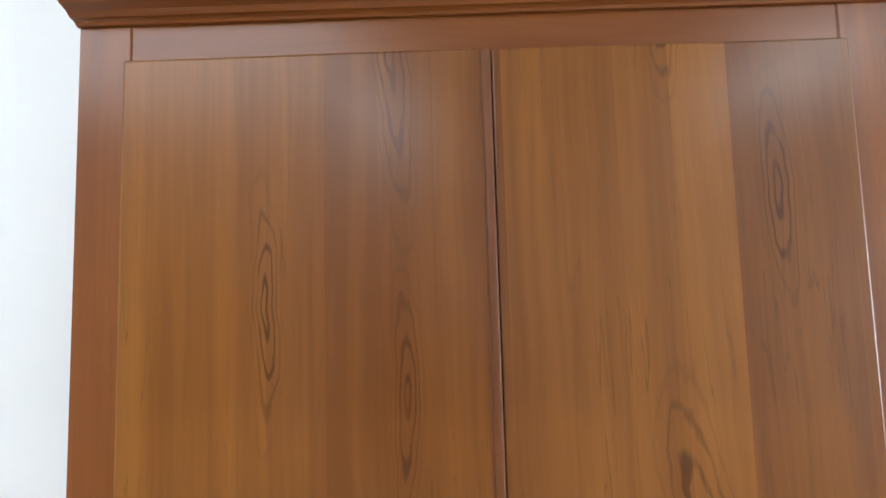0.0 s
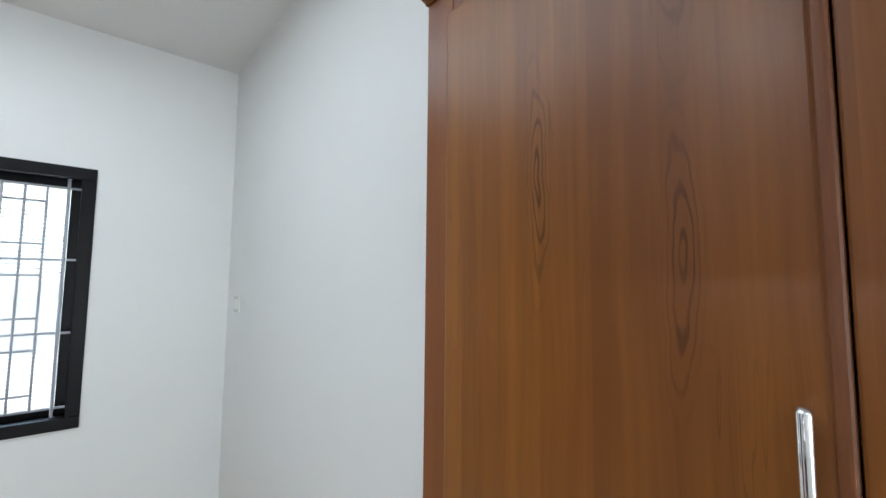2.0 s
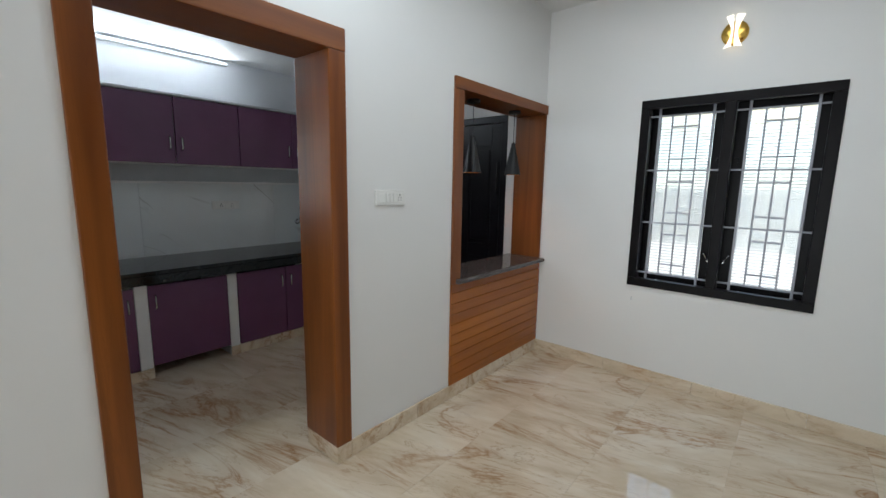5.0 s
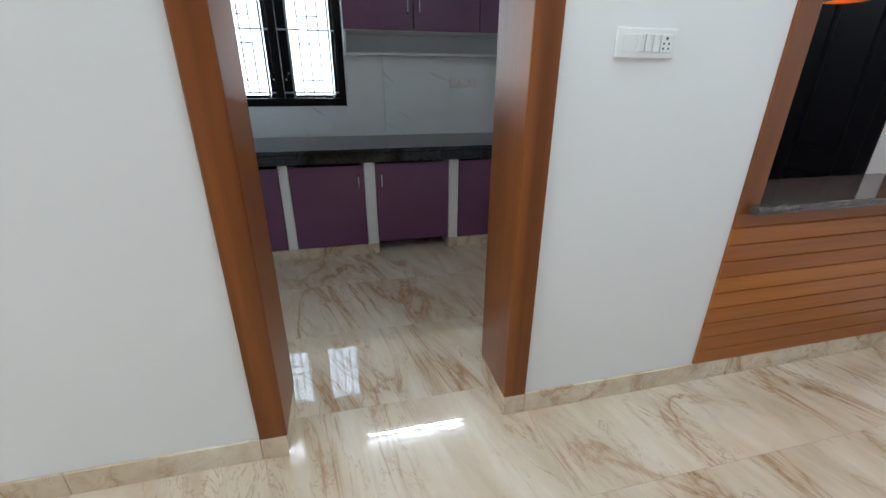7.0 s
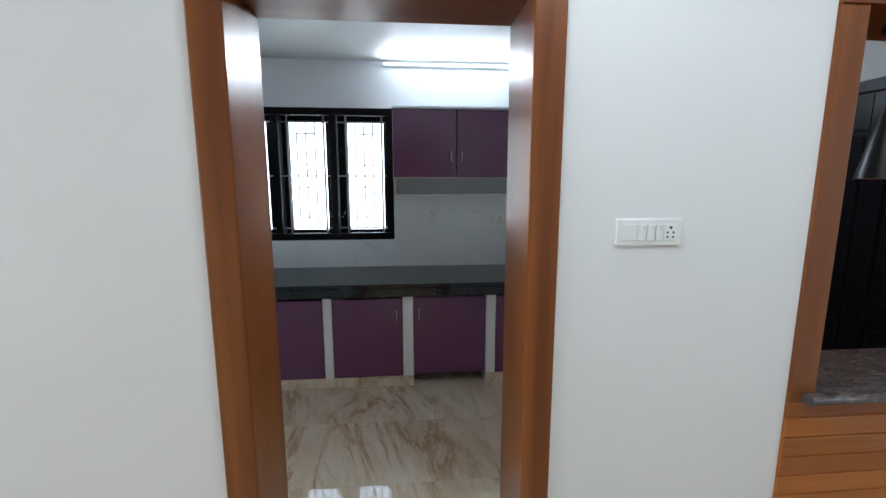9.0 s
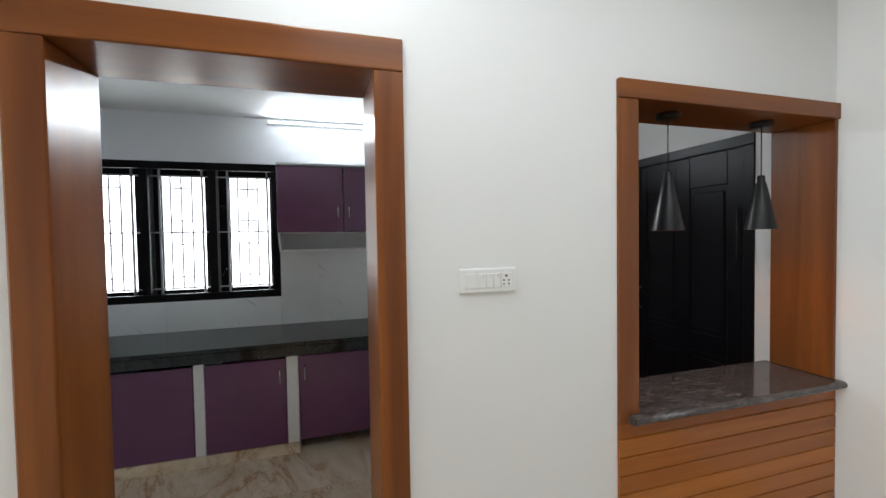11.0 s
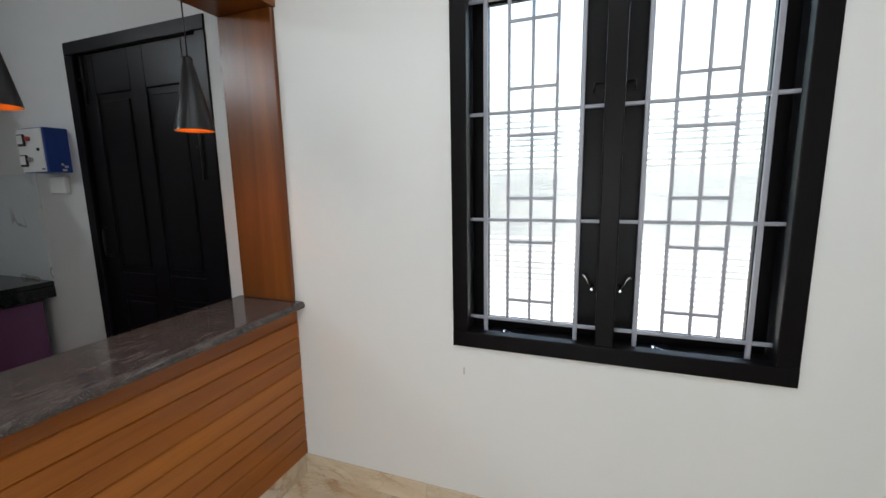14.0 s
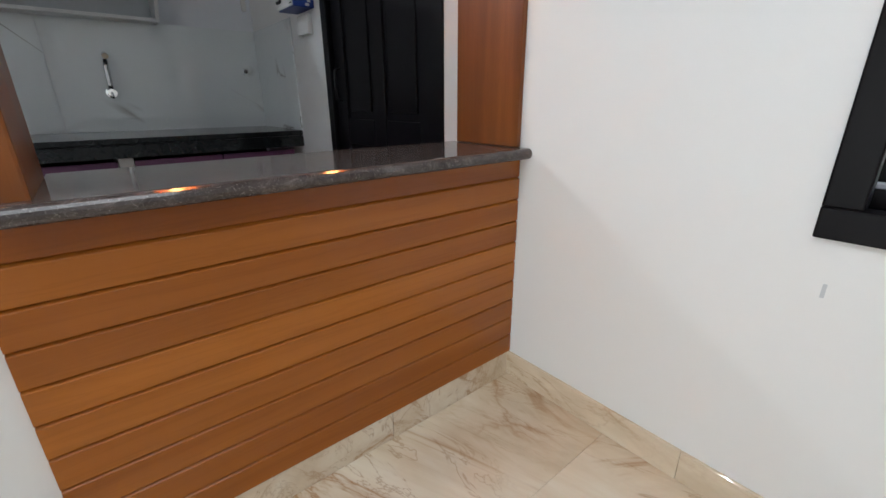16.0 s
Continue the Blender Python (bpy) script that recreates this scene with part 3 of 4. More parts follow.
def pendant(x, y):
    root = thing("pendant_lamp", (x, y, 2.126), "black metal cone pendant lamp with glowing orange inside", "pendant lamp", "pendants in the serving hatch")
    part("ceiling_rose", lathe(bmesh.new(), (x, y, 2.126), [(0.0, 0.0), (0.05, 0.0), (0.05, -0.018), (0.046, -0.024), (0.0, -0.024)]), BLACKMETAL, root)
    part("cord", rod(bmesh.new(), (x, y, 2.104), (x, y, 1.86), 0.0026, 6), BLACKMETAL, root)
    shade = part("shade", lathe(bmesh.new(), (x, y, 1.606), [(0.0, 0.262), (0.013, 0.262), (0.017, 0.255), (0.017, 0.232), (0.021, 0.226), (0.068, 0.0)]), BLACKMETAL, root)
    part("lining", lathe(bmesh.new(), (x, y, 1.606), [(0.068, 0.0), (0.065, 0.001), (0.018, 0.222), (0.0, 0.222)]), COPPER, shade, "orange-gold shade lining")
    part("bulb", lathe(bmesh.new(), (x, y, 1.69), [(0.0, 0.0), (0.014, 0.004), (0.02, 0.016), (0.018, 0.032), (0.012, 0.05), (0.012, 0.11)], 16), BULB, root, "lit warm bulb")


pendant(-2.073, -1.75)
pendant(-2.645, -1.75)

# ---- wardrobe ----
ward = thing("wardrobe", (-0.043, 1.2, 0.0), "built-in teak veneer wardrobe, both doors shut", "wardrobe")
WX0, WX1, WY = -0.772, 0.686, 0.882
part("stile", B(WX0, -0.674, WY, WY + 0.03, 0.0, 2.3, 0.003), TEAK_Z, ward)
part("stile", B(0.612, WX1 + 0.04, WY, WY + 0.03, 0.0, 2.3, 0.003), TEAK_Z, ward)
part("top_rail", B(-0.674, 0.612, WY + 0.001, WY + 0.03, 2.163, 2.299, 0.002), TEAK_X, ward)
part("bottom_rail", B(-0.674, 0.612, WY + 0.001, WY + 0.03, 0.0, 0.09, 0.002), TEAK_X, ward)
def crown_ring(s):
    """The moulded crown, from end to end."""
    out = []
    x = WX0 if s == 0 else WX1 + 0.04
    for p, h in ((0.0, 0.0), (0.008, 0.0), (0.012, 0.005), (0.018, 0.008), (0.026, 0.009), (0.030, 0.013), (0.036, 0.018), (0.046, 0.022), (0.054, 0.025), (0.059, 0.030), (0.061, 0.036), (0.061, 0.052), (0.0, 0.052)):
        out.append((x, WY - 0.76 * p, 2.256 + 0.85 * h))
    return out
part("crown_moulding", swept(bmesh.new(), crown_ring, [0, 1]), TEAK_X, ward, "moulded teak crown")
part("side_panel", B(WX0, WX0 + 0.018, WY + 0.03, 1.56, 0.0, 2.246), TEAK_Z, ward)
part("side_panel", B(WX1 - 0.018, WX1, WY + 0.03, 1.56, 0.0, 2.246), TEAK_Z, ward)
bm = bmesh.new()
box(bm, WX0 + 0.018, -0.74, WY + 0.031, 1.54, 0.08, 2.22)
box(bm, 0.654, WX1 - 0.018, WY + 0.031, 1.54, 0.08, 2.22)
box(bm, WX0 + 0.018, WX1 - 0.018, 1.541, 1.558, 0.08, 2.22)
box(bm, -0.74, 0.654, WY + 0.031, 1.54, 2.20, 2.22)
box(bm, -0.74, 0.654, WY + 0.031, 1.54, 0.08, 0.098)
part("carcass", bm, CARCASS, ward, "white inside boards")
for z in (1.742, 1.36, 0.98, 0.56):
    part("shelf", B(-0.739, 0.653, WY + 0.05, 1.54, z, z + 0.04, 0.003), CARCASS, ward, "white shelf")
DZ0, DZ1 = 0.078, 2.18
door = part("door", B(-0.018, 0.608, WY - 0.021, WY - 0.001, DZ0, DZ1, 0.004, steps=2), VENEER_B, ward)
ang = radians(AJAR)
def hinged(u, w, z):
    """Along the ajar door from its hinge, outward, up."""
    return (-0.672 + u * math.cos(ang) - w * math.sin(ang), WY - 0.001 - u * math.sin(ang) - w * math.cos(ang), z)
door_a = part("door", box(bmesh.new(), 0.0, 0.636, 0.0, 0.021, DZ0, DZ1, 0.005, hinged, 2), VENEER_A, ward, "shut door with a chrome pull")
part("edge_strip", box(bmesh.new(), 0.634, 0.652, 0.001, 0.024, DZ0 + 0.001, DZ1 - 0.001, 0.007, hinged, 3), TEAK_EDGE, door_a, "rounded dark teak edge strip")
for lead, owner in ((hinged, door_a),):
    bm = bmesh.new()
    uu = 0.614
    tube(bm, [lead(uu, 0.038, 1.413), lead(uu, 0.040, 1.408), lead(uu, 0.040, 1.195), lead(uu, 0.038, 1.19)], 0.008, 14)
    for z in (1.39, 1.215):
        rod(bm, lead(uu, 0.0205, z), lead(uu, 0.038, z), 0.006, 12)
    part("handle", bm, CHROME, owner, "chrome pull handle")


# ---- electrical plates ----
def board(name, place, u0, u1, z0, z1, mods, label):
    """A modular plate: frame, inner panel, keys and a socket."""
    root = thing(name, place((u0 + u1) / 2, 0, (z0 + z1) / 2), label, "switchboard")
    part("plate", box(bmesh.new(), u0, u1, 0.0, 0.011, z0, z1, 0.005, place, 2), PLASTIC, root)
    pad = (z1 - z0) * 0.2
    at = u0 + pad * 1.2
    for kind, wide in mods:
        b = at + wide
        if kind == "switch":
            part("switch", box(bmesh.new(), at + 0.0015, b - 0.0015, 0.0105, 0.0155, z0 + pad, z1 - pad, 0.002, place), PLASTIC_KEY, root)
            part("mark", box(bmesh.new(), at + wide * 0.6, at + wide * 0.68, 0.0153, 0.0158, z1 - pad - 0.016, z1 - pad - 0.005, 0.0, place), SHADE_AND_MARK_GREY, root, "small grey mark")
        elif kind == "blank":
            part("blank_cover", box(bmesh.new(), at + 0.0015, b - 0.0015, 0.0105, 0.013, z0 + pad, z1 - pad, 0.001, place), PLASTIC_KEY, root)
        else:
            part("socket", box(bmesh.new(), at + 0.0015, b - 0.0015, 0.0105, 0.014, z0 + pad, z1 - pad, 0.0015, place), PLASTIC_KEY, root)
            mid, zc, h = (at + b) / 2, (z0 + z1) / 2, z1 - z0
            for du, dz, r in ((0, 0.17, 0.055), (-0.11, -0.01, 0.04), (0.11, -0.01, 0.04), (-0.11, -0.17, 0.04), (0.11, -0.17, 0.04)):
                part("pin_hole", rod(bmesh.new(), place(mid + du * h, 0.0135, zc + dz * h), place(mid + du * h, 0.0145, zc + dz * h), r * h, 10), DARKHOLE, root)
        at = b
    return root


kface = lambda u, w, z: (-u, YK + w, z)
board("switchboard", kface, 1.030, 1.247, 1.394, 1.480, [("blank", 0.05), ("switch", 0.028), ("switch", 0.028), ("switch", 0.028), ("socket", 0.045)], "white modular switchboard with switches and a socket")
rface = lambda u, w, z: (u, YR - w, z)
board("switch_plate", rface, -2.775, -2.665, 1.352, 1.448, [("switch", 0.036), ("switch", 0.036)], "small white switch plate on the wall")
fface = lambda u, w, z: (-u, YF + 0.008 + w, z)
board("kitchen_socket_board", fface, 1.155, 1.414, 1.238, 1.318, [("switch", 0.03), ("socket", 0.07), ("switch", 0.03), ("socket", 0.07)], "white socket board on the marble splashback")

# ---- wall lamp over the window ----
SY, SZ = -0.313, 2.518
sconce = thing("wall_lamp", (XW, SY, SZ), "lit crystal wall lamp on a round gold plate", "wall lamp")
part("back_plate", lathe(bmesh.new(), (XW, SY, SZ), [(0.075, 0.0), (0.075, 0.008), (0.068, 0.014), (0.02, 0.02), (0.0, 0.02)], 32, "x"), GOLD, sconce)
for s in (-1, 1):
    bm = bmesh.new()
    rows = []
    for i in range(15):
        v = -1 + 2 * i / 14
        bend = 0.018 + 0.034 * abs(v) ** 1.6
        ring = []
        for k in range(7):
            q = k / 6
            yy = s * (bend * (0.15 + 0.85 * q))
            xx = 0.03 + 0.03 * (1 - q * q) + 0.012 * abs(v)
            ring.append(bm.verts.new((XW + xx, SY + yy, SZ + 0.097 * v)))
        rows.append(ring)
    for a, b in zip(rows, rows[1:]):
        for k in range(6):
            bm.faces.new((a[k], a[k + 1], b[k + 1], b[k])).smooth = True
    bmesh.ops.solidify(bm, geom=bm.faces[:], thickness=0.004)
    part("crystal_wing", bm, CRYSTAL, sconce, "glowing clear crystal wing")
part("stem", lathe(bmesh.new(), (XW, SY, SZ), [(0.012, 0.018), (0.012, 0.05), (0.008, 0.056), (0.0, 0.056)], 16, "x"), GOLD, sconce)
part("pin", rod(bmesh.new(), (XW + 0.058, SY, SZ - 0.045), (XW + 0.058, SY, SZ + 0.03), 0.006, 10, 0.003), COPPER, sconce, "copper centre pin")


def tube_lamp(name, x0, x1, yb, z, d, label):
    root = thing(name, ((x0 + x1) / 2, yb, z), label, "tube light")
    part("batten", B(x0, x1, min(yb, yb + d * 0.022), max(yb, yb + d * 0.022), z - 0.014, z + 0.014, 0.003), PLASTIC, root)
    part("tube", rod(bmesh.new(), (x0 + 0.012, yb + d * 0.033, z), (x1 - 0.012, yb + d * 0.033, z), 0.011, 14), TUBELIT, root, "lit white tube")


tube_lamp("kitchen_tube_lamp", -1.375, -0.185, YF, 2.605, 1, "lit white tube light under the kitchen ceiling")
# Ceiling panel added, out of view, around the dining fill lamp.
dine_fill_panel = thing("unseen_ceiling_panel", (-1.4, -0.4, TOP), "unseen wide white ceiling panel added to hold a fill light", "ceiling lamp")
part("frame", B(-2.28, -0.52, -0.98, 0.18, TOP - 0.04, TOP, 0.004), PLASTIC, dine_fill_panel)
down = thing("downlight", (-0.55, -1.3, TOP), "small round recessed ceiling downlight", "ceiling lamp")
part("ring", lathe(bmesh.new(), (-0.55, -1.3, TOP), [(0.0, 0.0), (0.075, 0.0), (0.075, -0.006), (0.066, -0.012), (0.0, -0.012)]), PLASTIC, down)
panel_lamp = thing("unseen_ceiling_panel", (1.9, -0.75, TOP), "square white ceiling panel lamp", "ceiling lamp")
part("frame", B(1.63, 2.17, -1.02, -0.48, TOP - 0.03, TOP, 0.004), PLASTIC, panel_lamp)

# ---- kitchen ----
counter = thing("kitchen_counter", (-0.68, -3.8, 0.742), "polished black granite kitchen counter with a deep front edge", "counter")
bm = bmesh.new()
box(bm, XW + 0.001, XKE - 0.001, YF + 0.0005, -3.452, 0.812, 0.842, 0.004)
part("worktop", bm, BLACKSTONE, counter)
part("front_edge", B(XW + 0.001, XKE - 0.001, -3.482, -3.452, 0.742, 0.811, 0.003), BLACKSTONE, counter)

PILLARS = [(1.39, 1.46), (0.80, 0.87), (0.209, 0.276), (-0.415, -0.332), (-1.070, -0.992), (-2.035, -1.968)]
for a, b in PILLARS:
    tagged(new("counter_pillar", mesh_of("counter_pillar", B(a, b, -4.16, -3.508, 0.0, 0.8115, 0.003), WHITE)), "white plastered pillar under the kitchen counter", "pillar", "pillars under the kitchen counter")
    solid("trim_pillar_foot", B(a, b, -3.508, -3.499, 0.0003, 0.081, 0.001), FLOOR, "beige marble foot of a counter pillar", "skirting")


def cupboard(x0, x1, z0, z1, yf, handle_side, name="cabinet_door_unit", toe=True):
    """A base unit between two pillars: leaf, its handle and a plinth."""
    root = thing(name, ((x0 + x1) / 2, yf, 0.0), "plum purple laminate base cabinet front with steel handle", "cabinet", "base cabinets")
    leaves = handle_side if isinstance(handle_side, tuple) else (handle_side,)
    wide = (x1 - x0) / len(leaves)
    for i, side in enumerate(leaves):
        b = x1 - i * wide
        a = b - wide
        leaf = part("door", B(a + 0.003, b - 0.003, yf - 0.02, yf, z0, z1, 0.003), PURPLE, root)
        hx = a + 0.045 if side == "low" else b - 0.045
        bm = bmesh.new()
        tube(bm, [(hx, yf, z1 - 0.075), (hx, yf + 0.022, z1 - 0.08), (hx, yf + 0.026, z1 - 0.09), (hx, yf + 0.026, z1 - 0.165), (hx, yf + 0.022, z1 - 0.175), (hx, yf, z1 - 0.18)], 0.0055, 8)
        part("handle", bm, STEEL, leaf, "steel bow handle")
    if toe:
        part("plinth", B(x0, x1, yf - 0.02, yf + 0.004, 0.0, z0 - 0.004, 0.002), FLOOR, root, "beige marble plinth")
    # Back sheet is black so the toe gap's shade reads dark.
    part("inside", B(x0 + 0.002, x1 - 0.002, -4.12, -4.1, 0.01, 0.74), DARKFRAME, root, "cabinet back coloured dark for the shade inside")
    return root


YC = -3.503
cupboard(0.87, 1.39, 0.085, 0.716, YC, "low")
cupboard(0.276, 0.80, 0.085, 0.716, YC, "high")
cupboard(-0.332, 0.209, 0.085, 0.718, YC, "low")
cupboard(-0.992, -0.415, 0.096, 0.724, YC, "high", toe=False)
cupboard(-1.968, -1.070, 0.085, 0.722, YC, ("low", "high"))
cupboard(-2.915, -2.035, 0.085, 0.722, YC, ("low", "high"))

upper = thing("wall_cabinet", (-1.315, YF, 1.49), "plum purple wall cabinet with white carcass and open shelf below", "cabinet")
UX0, UX1, UY = -2.364, -0.268, -3.86
# Top is greyed to cut tube light bounced onto the wall.
part("top_board", B(UX0, UX1, YF + 0.001, UY + 0.012, 2.192, 2.212, 0.002), SHADE_AND_MARK_GREY, upper)
part("bottom_board", B(UX0, UX1, YF + 0.001, UY - 0.019, 1.642, 1.66, 0.002), WHITE, upper)
for x0, x1 in ((UX0, UX0 + 0.018), (UX1 - 0.018, UX1)):
    part("end_board", swept(bmesh.new(), lambda x: [(x, YF + 0.001, 1.483), (x, -4.03, 1.483), (x, UY - 0.02, 1.642), (x, UY - 0.02, 2.191), (x, YF + 0.001, 2.191)], [x0, x1]), WHITE, upper)
# The niche's shade is put into this board's grey.
part("niche_back", B(UX0 + 0.019, UX1 - 0.019, YF + 0.001, YF + 0.014, 1.503, 1.641), SHADE_AND_MARK_GREY, upper, "niche back coloured grey for its shade")
part("open_shelf", B(UX0 + 0.019, UX1 - 0.019, YF + 0.001, -4.03, 1.483, 1.502, 0.002), WHITE, upper)
part("back_board", B(UX0 + 0.019, UX1 - 0.019, YF + 0.001, YF + 0.014, 1.661, 2.19), CARCASS, upper)
wd = (UX1 - UX0) / 4
for i, side in enumerate(("low", "high", "low", "high")):
    b = UX1 - i * wd
    a = b - wd
    leaf = part("door", B(a + 0.003, b - 0.003, UY - 0.019, UY, 1.648, 2.189, 0.003), PURPLE, upper)
    hx = a + 0.045 if side == "low" else b - 0.045
    bm = tube(bmesh.new(), [(hx, UY, 1.865), (hx, UY + 0.022, 1.86), (hx, UY + 0.026, 1.85), (hx, UY + 0.026, 1.775), (hx, UY + 0.022, 1.765), (hx, UY, 1.76)], 0.0055, 8)
    part("handle", bm, STEEL, leaf, "steel bow handle")

tap = thing("wall_tap", (-2.045, YF + 0.008, 1.075), "chrome wall tap with raised swan spout", "tap")
part("flange", rod(bmesh.new(), (-2.045, YF + 0.008, 1.075), (-2.045, YF + 0.016, 1.075), 0.030, 20), CHROME, tap)
part("body", rod(bmesh.new(), (-2.045, YF + 0.018, 1.075), (-2.045, YF + 0.085, 1.075), 0.021, 14), CHROME, tap)
part("spout", tube(bmesh.new(), [(-2.045, YF + 0.06, 1.075), (-2.046, YF + 0.07, 1.12), (-2.048, YF + 0.075, 1.22), (-2.05, YF + 0.085, 1.27), (-2.052, YF + 0.12, 1.285), (-2.052, YF + 0.15, 1.275)], 0.0165, 12), CHROME, tap)
part("lever", tube(bmesh.new(), [(-2.045, YF + 0.085, 1.075), (-2.045, YF + 0.105, 1.07), (-2.045, YF + 0.11, 1.04)], 0.007, 8), CHROME, tap)
outlet = thing("pipe_outlet", (-2.8, YF + 0.008, 1.225), "small square plugged water outlet in the tiles", "pipe outlet")
part("collar", B(-2.885, -2.845, YF + 0.008, YF + 0.016, 1.205, 1.245, 0.003), CHROME, outlet)
part("plug", rod(bmesh.new(), (-2.865, YF + 0.014, 1.225), (-2.865, YF + 0.022, 1.225), 0.012, 12), DARKHOLE, outlet, "dark plug")

# black kitchen door in its frame
kd = thing("door_2", (XW, -2.543, 0.0), "closed black panelled kitchen door with tower bolts", "door", "", "structure")
dy0, dy1, dzt = KDOOR[0], KDOOR[1], KDOOR[3]
for a, b in ((dy0, dy0 + 0.065), (dy1 - 0.065, dy1)):
    part("door_jamb", B(XW - 0.11, XW + 0.008, a, b, 0.0, dzt - 0.066, 0.004), BLACKDOOR, kd)
part("door_head", B(XW - 0.11, XW + 0.008, dy0, dy1, dzt - 0.065, dzt, 0.004), BLACKDOOR, kd)
LX = XW - 0.018
leaf = part("door_leaf", B(LX - 0.036, LX - 0.010, dy0 + 0.066, dy1 - 0.066, 0.004, dzt - 0.067), BLACKDOOR, kd)
ya, yb = dy0 + 0.067, dy1 - 0.067
ym = (ya + yb) / 2
for y0, y1 in ((ya, ya + 0.115), (ym - 0.055, ym + 0.055), (yb - 0.115, yb)):
    part("leaf_stile", B(LX - 0.0098, LX, y0, y1, 0.005, dzt - 0.068, 0.003), BLACKDOOR, leaf)
for z0, z1 in ((0.005, 0.20), (0.80, 0.93), (1.89, dzt - 0.068)):
    for y0, y1 in ((ya + 0.1152, ym - 0.0552), (ym + 0.0552, yb - 0.1152)):
        part("leaf_rail", B(LX - 0.0098, LX, y0, y1, z0, z1, 0.003), BLACKDOOR, leaf)
for z0, z1 in ((0.235, 0.765), (0.965, 1.855)):
    for y0, y1 in ((ya + 0.14, ym - 0.08), (ym + 0.08, yb - 0.14)):
        part("raised_panel", B(LX - 0.0098, LX - 0.003, y0, y1, z0, z1, 0.005), BLACKDOOR, leaf)
for yy, z0, z1 in ((ya + 0.05, 1.86, 2.07), (yb - 0.04, 1.45, 1.72)):
    bm = bmesh.new()
    box(bm, LX, LX + 0.004, yy - 0.018, yy + 0.018, z0, z1, 0.001)
    rod(bm, (LX + 0.011, yy, z0 - 0.02), (LX + 0.011, yy, z1 + 0.02), 0.007, 8)
    rod(bm, (LX + 0.011, yy, (z0 + z1) / 2), (LX + 0.035, yy, (z0 + z1) / 2), 0.006, 8)
    part("tower_bolt", bm, BLACKMETAL, leaf, "black tower bolt")
bm = tube(bmesh.new(), [(LX, ya + 0.06, 1.02), (LX + 0.03, ya + 0.06, 1.03), (LX + 0.034, ya + 0.06, 1.1), (LX + 0.03, ya + 0.06, 1.17), (LX, ya + 0.06, 1.18)], 0.007, 8)
part("door_handle", bm, BLACKMETAL, leaf, "black door handle")

# pump control box beside the door
ctl = thing("pump_control_box", (XW, -3.215, 1.49), "blue and white pump control box with two meters", "control box")
part("casing", B(XW, XW + 0.112, -3.33, -3.10, 1.49, 1.728, 0.004), BLUE, ctl, "blue sheet metal casing")
face = part("front_panel", B(XW + 0.1122, XW + 0.116, -3.328, -3.112, 1.494, 1.724, 0.002), PLASTIC, ctl, "white front panel")
for z in (1.665, 1.555):
    part("meter", B(XW + 0.1162, XW + 0.128, -3.318, -3.258, z - 0.032, z + 0.032, 0.004), DARKHOLE, ctl, "meter with dark rim")
    part("dial", B(XW + 0.1282, XW + 0.1292, -3.312, -3.264, z - 0.02, z + 0.026, 0.002), PLASTIC, ctl, "white dial")
    part("knob", rod(bmesh.new(), (XW + 0.116, -3.225, z + 0.006), (XW + 0.132, -3.225, z + 0.006), 0.012, 12), RED if z > 1.6 else STEEL, ctl)
part("terminal", B(XW + 0.1162, XW + 0.124, -3.16, -3.145, 1.605, 1.62, 0.002), DARKHOLE, ctl)
part("label_strip", B(XW + 0.1162, XW + 0.1168, -3.15, -3.12, 1.505, 1.512), DARKHOLE, ctl, "dark unreadable label bar")
for dy, dz, w in ((0.0, 0.0, 0.018), (0.02, 0.012, 0.012), (0.008, -0.018, 0.022)):
    part("side_mark", B(XW + 0.02 + dy, XW + 0.02 + dy + w, -3.0998, -3.0990, 1.515 + dz, 1.527 + dz), PLASTIC, ctl, "white printed shape")
tagged(new("conduit_box", mesh_of("conduit_box", B(XW, XW + 0.03, -3.285, -3.145, 1.372, 1.47, 0.004), PLASTIC)), "white junction box below the control box", "junction box")
tagged(new("cable_cover", mesh_of("cable_cover", B(-2.93, -2.90, YF, YF + 0.02, 1.62, 1.76, 0.003), PLASTIC)), "small white cover on the kitchen wall", "socket")

# ---- pieces: splashback, floor tiles, skirting ----
splash = thing("splashback", (-0.7, YF, 0.842), "white marble tile splashback with dark veins", "splashback", "", "structure")
spans = [(XW + 0.0075, -1.78), (-1.778, -0.58), (-0.578, KWIN[0] - 0.001)]
for a, b in spans:
    part("tile", B(a, b, YF + 0.0003, YF + 0.008, 0.8425, 1.482 if a > -2.4 else 1.4925, 0.0008), SPLASH, splash)
for a, b in ((KWIN[0] + 0.001, 0.62), (0.622, XKE - 0.001)):
    part("tile", B(a, b, YF + 0.0003, YF + 0.008, 0.8425, KWIN[2] - 0.001, 0.0008), SPLASH, splash)
part("tile", B(XW + 0.0003, XW + 0.0072, YF + 0.009, -3.452, 0.8425, 1.4925, 0.0008), SPLASH, splash)

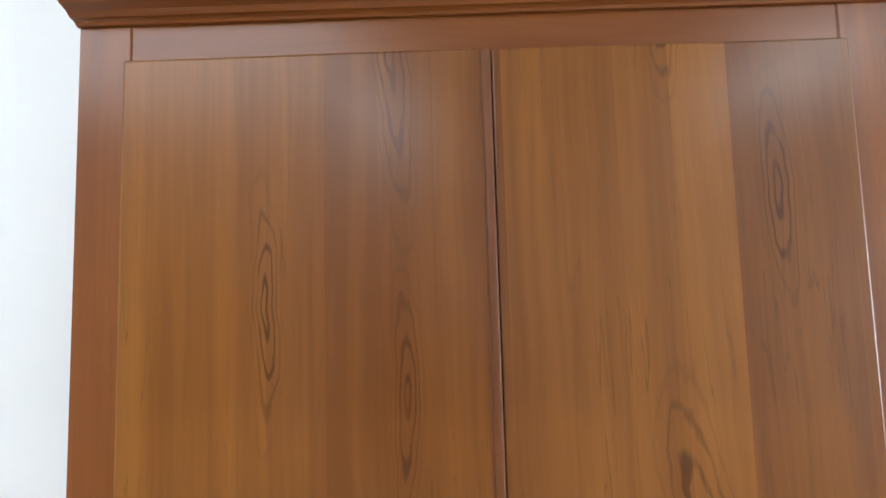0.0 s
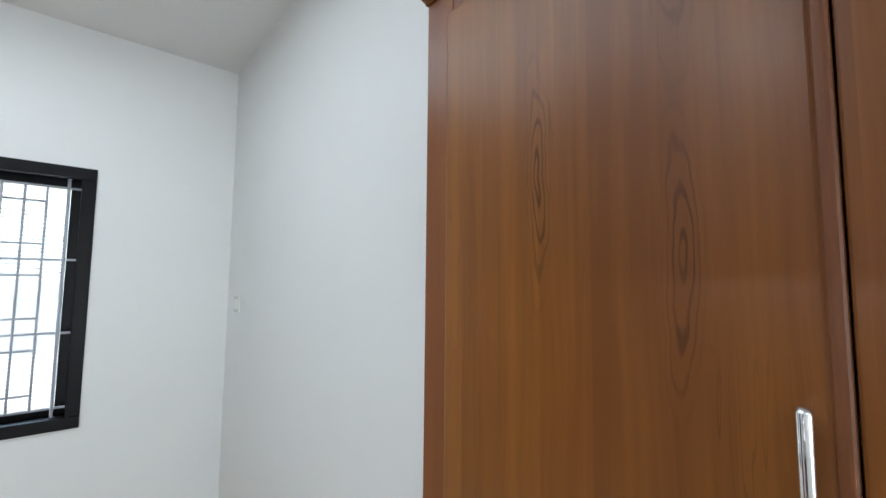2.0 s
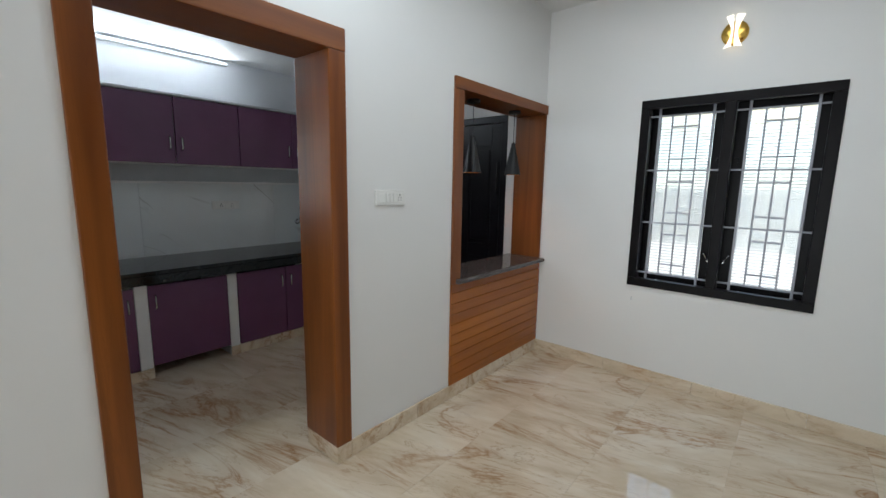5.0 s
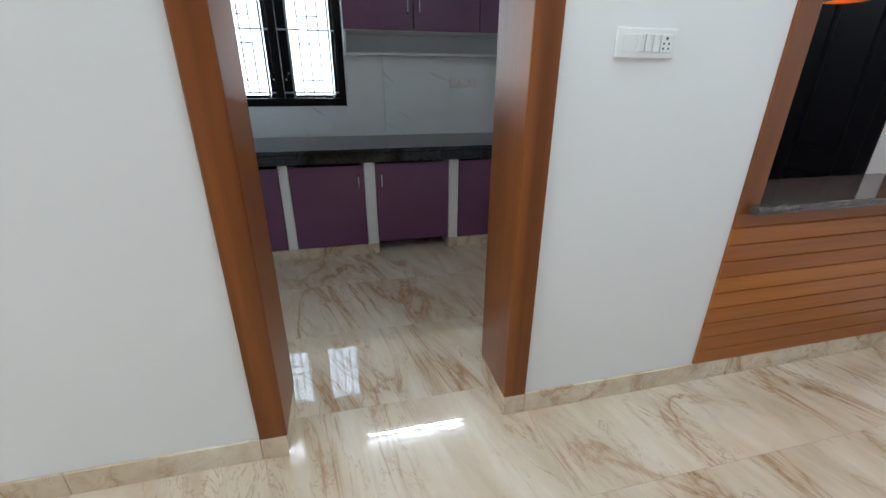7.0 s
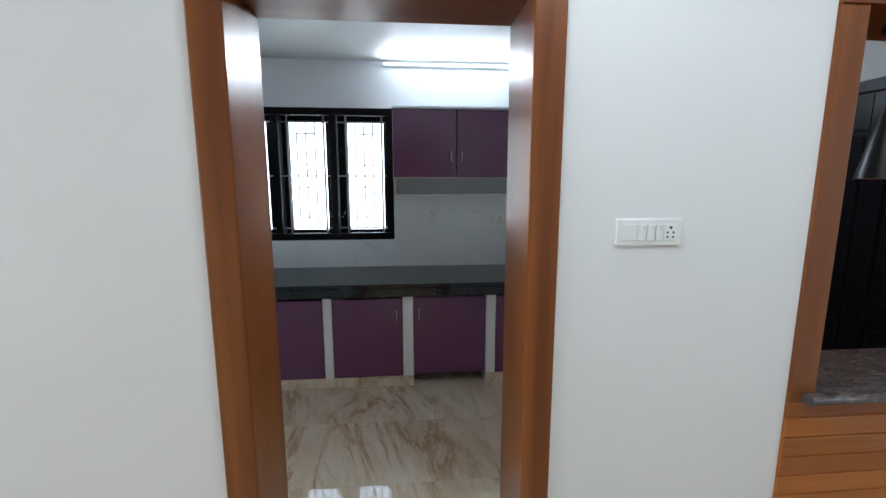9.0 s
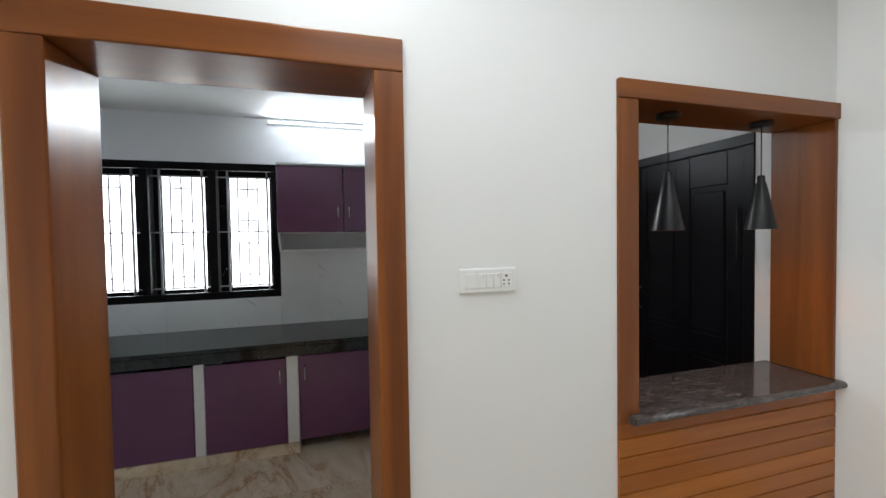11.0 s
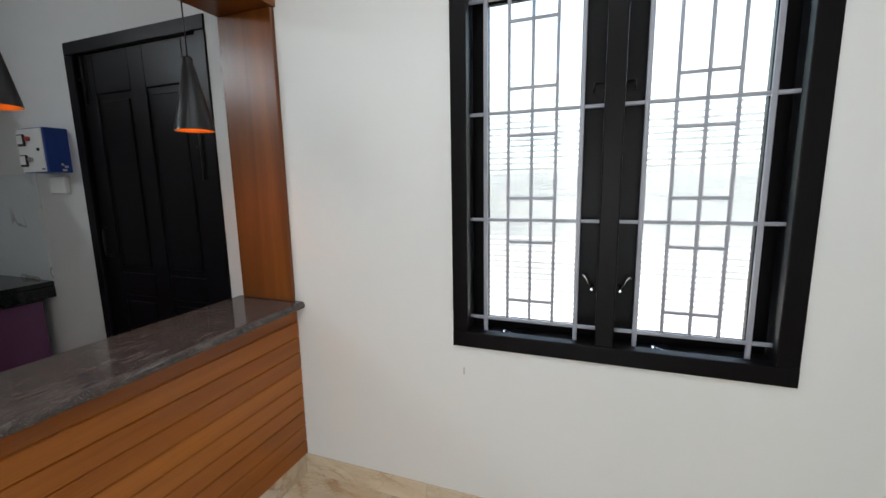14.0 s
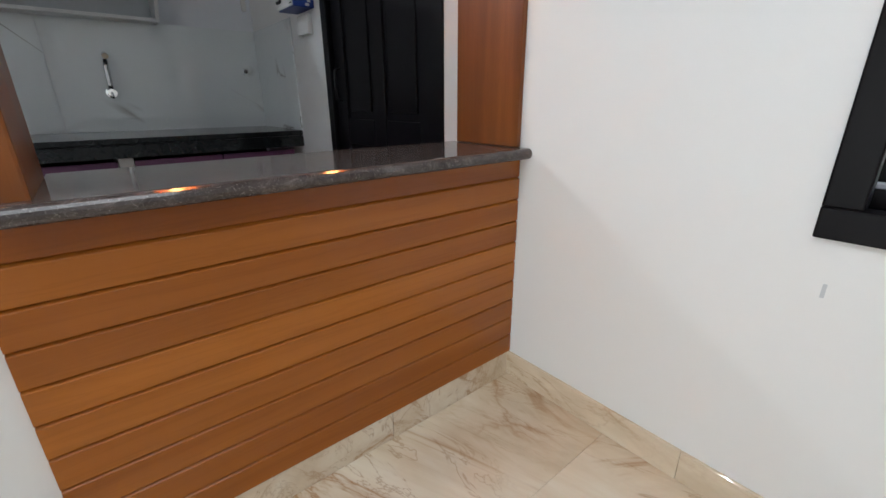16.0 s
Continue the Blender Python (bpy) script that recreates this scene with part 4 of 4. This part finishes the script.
floor = solid("floor", B(XW - 0.2, XE + 0.2, YF - 0.2, 1.7, -0.12, -0.0045), GROUT, "beige glazed marble-look tile floor", "floor")
x = XW - 0.3
while x < XE:
    y = -4.2
    while y < 1.5:
        x0, x1, y0, y1 = max(x, XW - 0.19), min(x + 1.2, XE + 0.19), max(y, YF - 0.19), y + 0.6
        if x1 - x0 > 0.01 and y1 - y0 > 0.01:
            piece("tile", mesh_of("tile", B(x0 + 0.0003, x1 - 0.0003, y0 + 0.0003, y1 - 0.0003, -0.0044, 0.0, 0.0003), FLOOR), floor)
        y += 0.6
    x += 1.2

skirt = thing("baseboard", (0, 0, 0), "beige marble tile skirting along the walls", "skirting", "", "structure")


def skirting(a, b, axis, at, out):
    """Skirting tiles 10 cm high along x or y on the wall face at, standing out by 11 mm."""
    n = max(1, round(abs(b - a) / 0.6))
    for i in range(n):
        s0, s1 = a + (b - a) * i / n + 0.0006, a + (b - a) * (i + 1) / n - 0.0006
        lo, hi = min(at, at + out), max(at, at + out)
        bm = B(s0, s1, lo, hi, 0.0003, 0.1, 0.0015) if axis == "x" else B(lo, hi, s0, s1, 0.0003, 0.1, 0.0015)
        part("skirting_tile", bm, FLOOR, skirt)


skirting(XW + 0.012, DOORWAY[0] - 0.0005, "x", YK, 0.011)
skirting(DOORWAY[1] + 0.0005, XE, "x", YK, 0.011)
skirting(YK, YR, "y", XW, 0.0115)
skirting(XW + 0.012, WX0 - 0.001, "x", YR, -0.011)
skirting(XW + 0.012, DOORWAY[0] - 0.0005, "x", KB, -0.011)
skirting(DOORWAY[1] + 0.0005, XKE, "x", KB, -0.011)
skirting(-3.45, KDOOR[0] - 0.001, "y", XW, 0.0115)
skirting(KDOOR[1] + 0.001, KB - 0.012, "y", XW, 0.0115)

# small mark in the plaster under the window
bm = bmesh.new()
box(bm, XW, XW + 0.0006, -0.807, -0.800, 0.634, 0.664, 0.0)
tagged(new("wall_mark", mesh_of("wall_mark", bm, SHADE_AND_MARK_GREY)), "small grey scuff on the white wall below the window", "scuff", "", "structure")
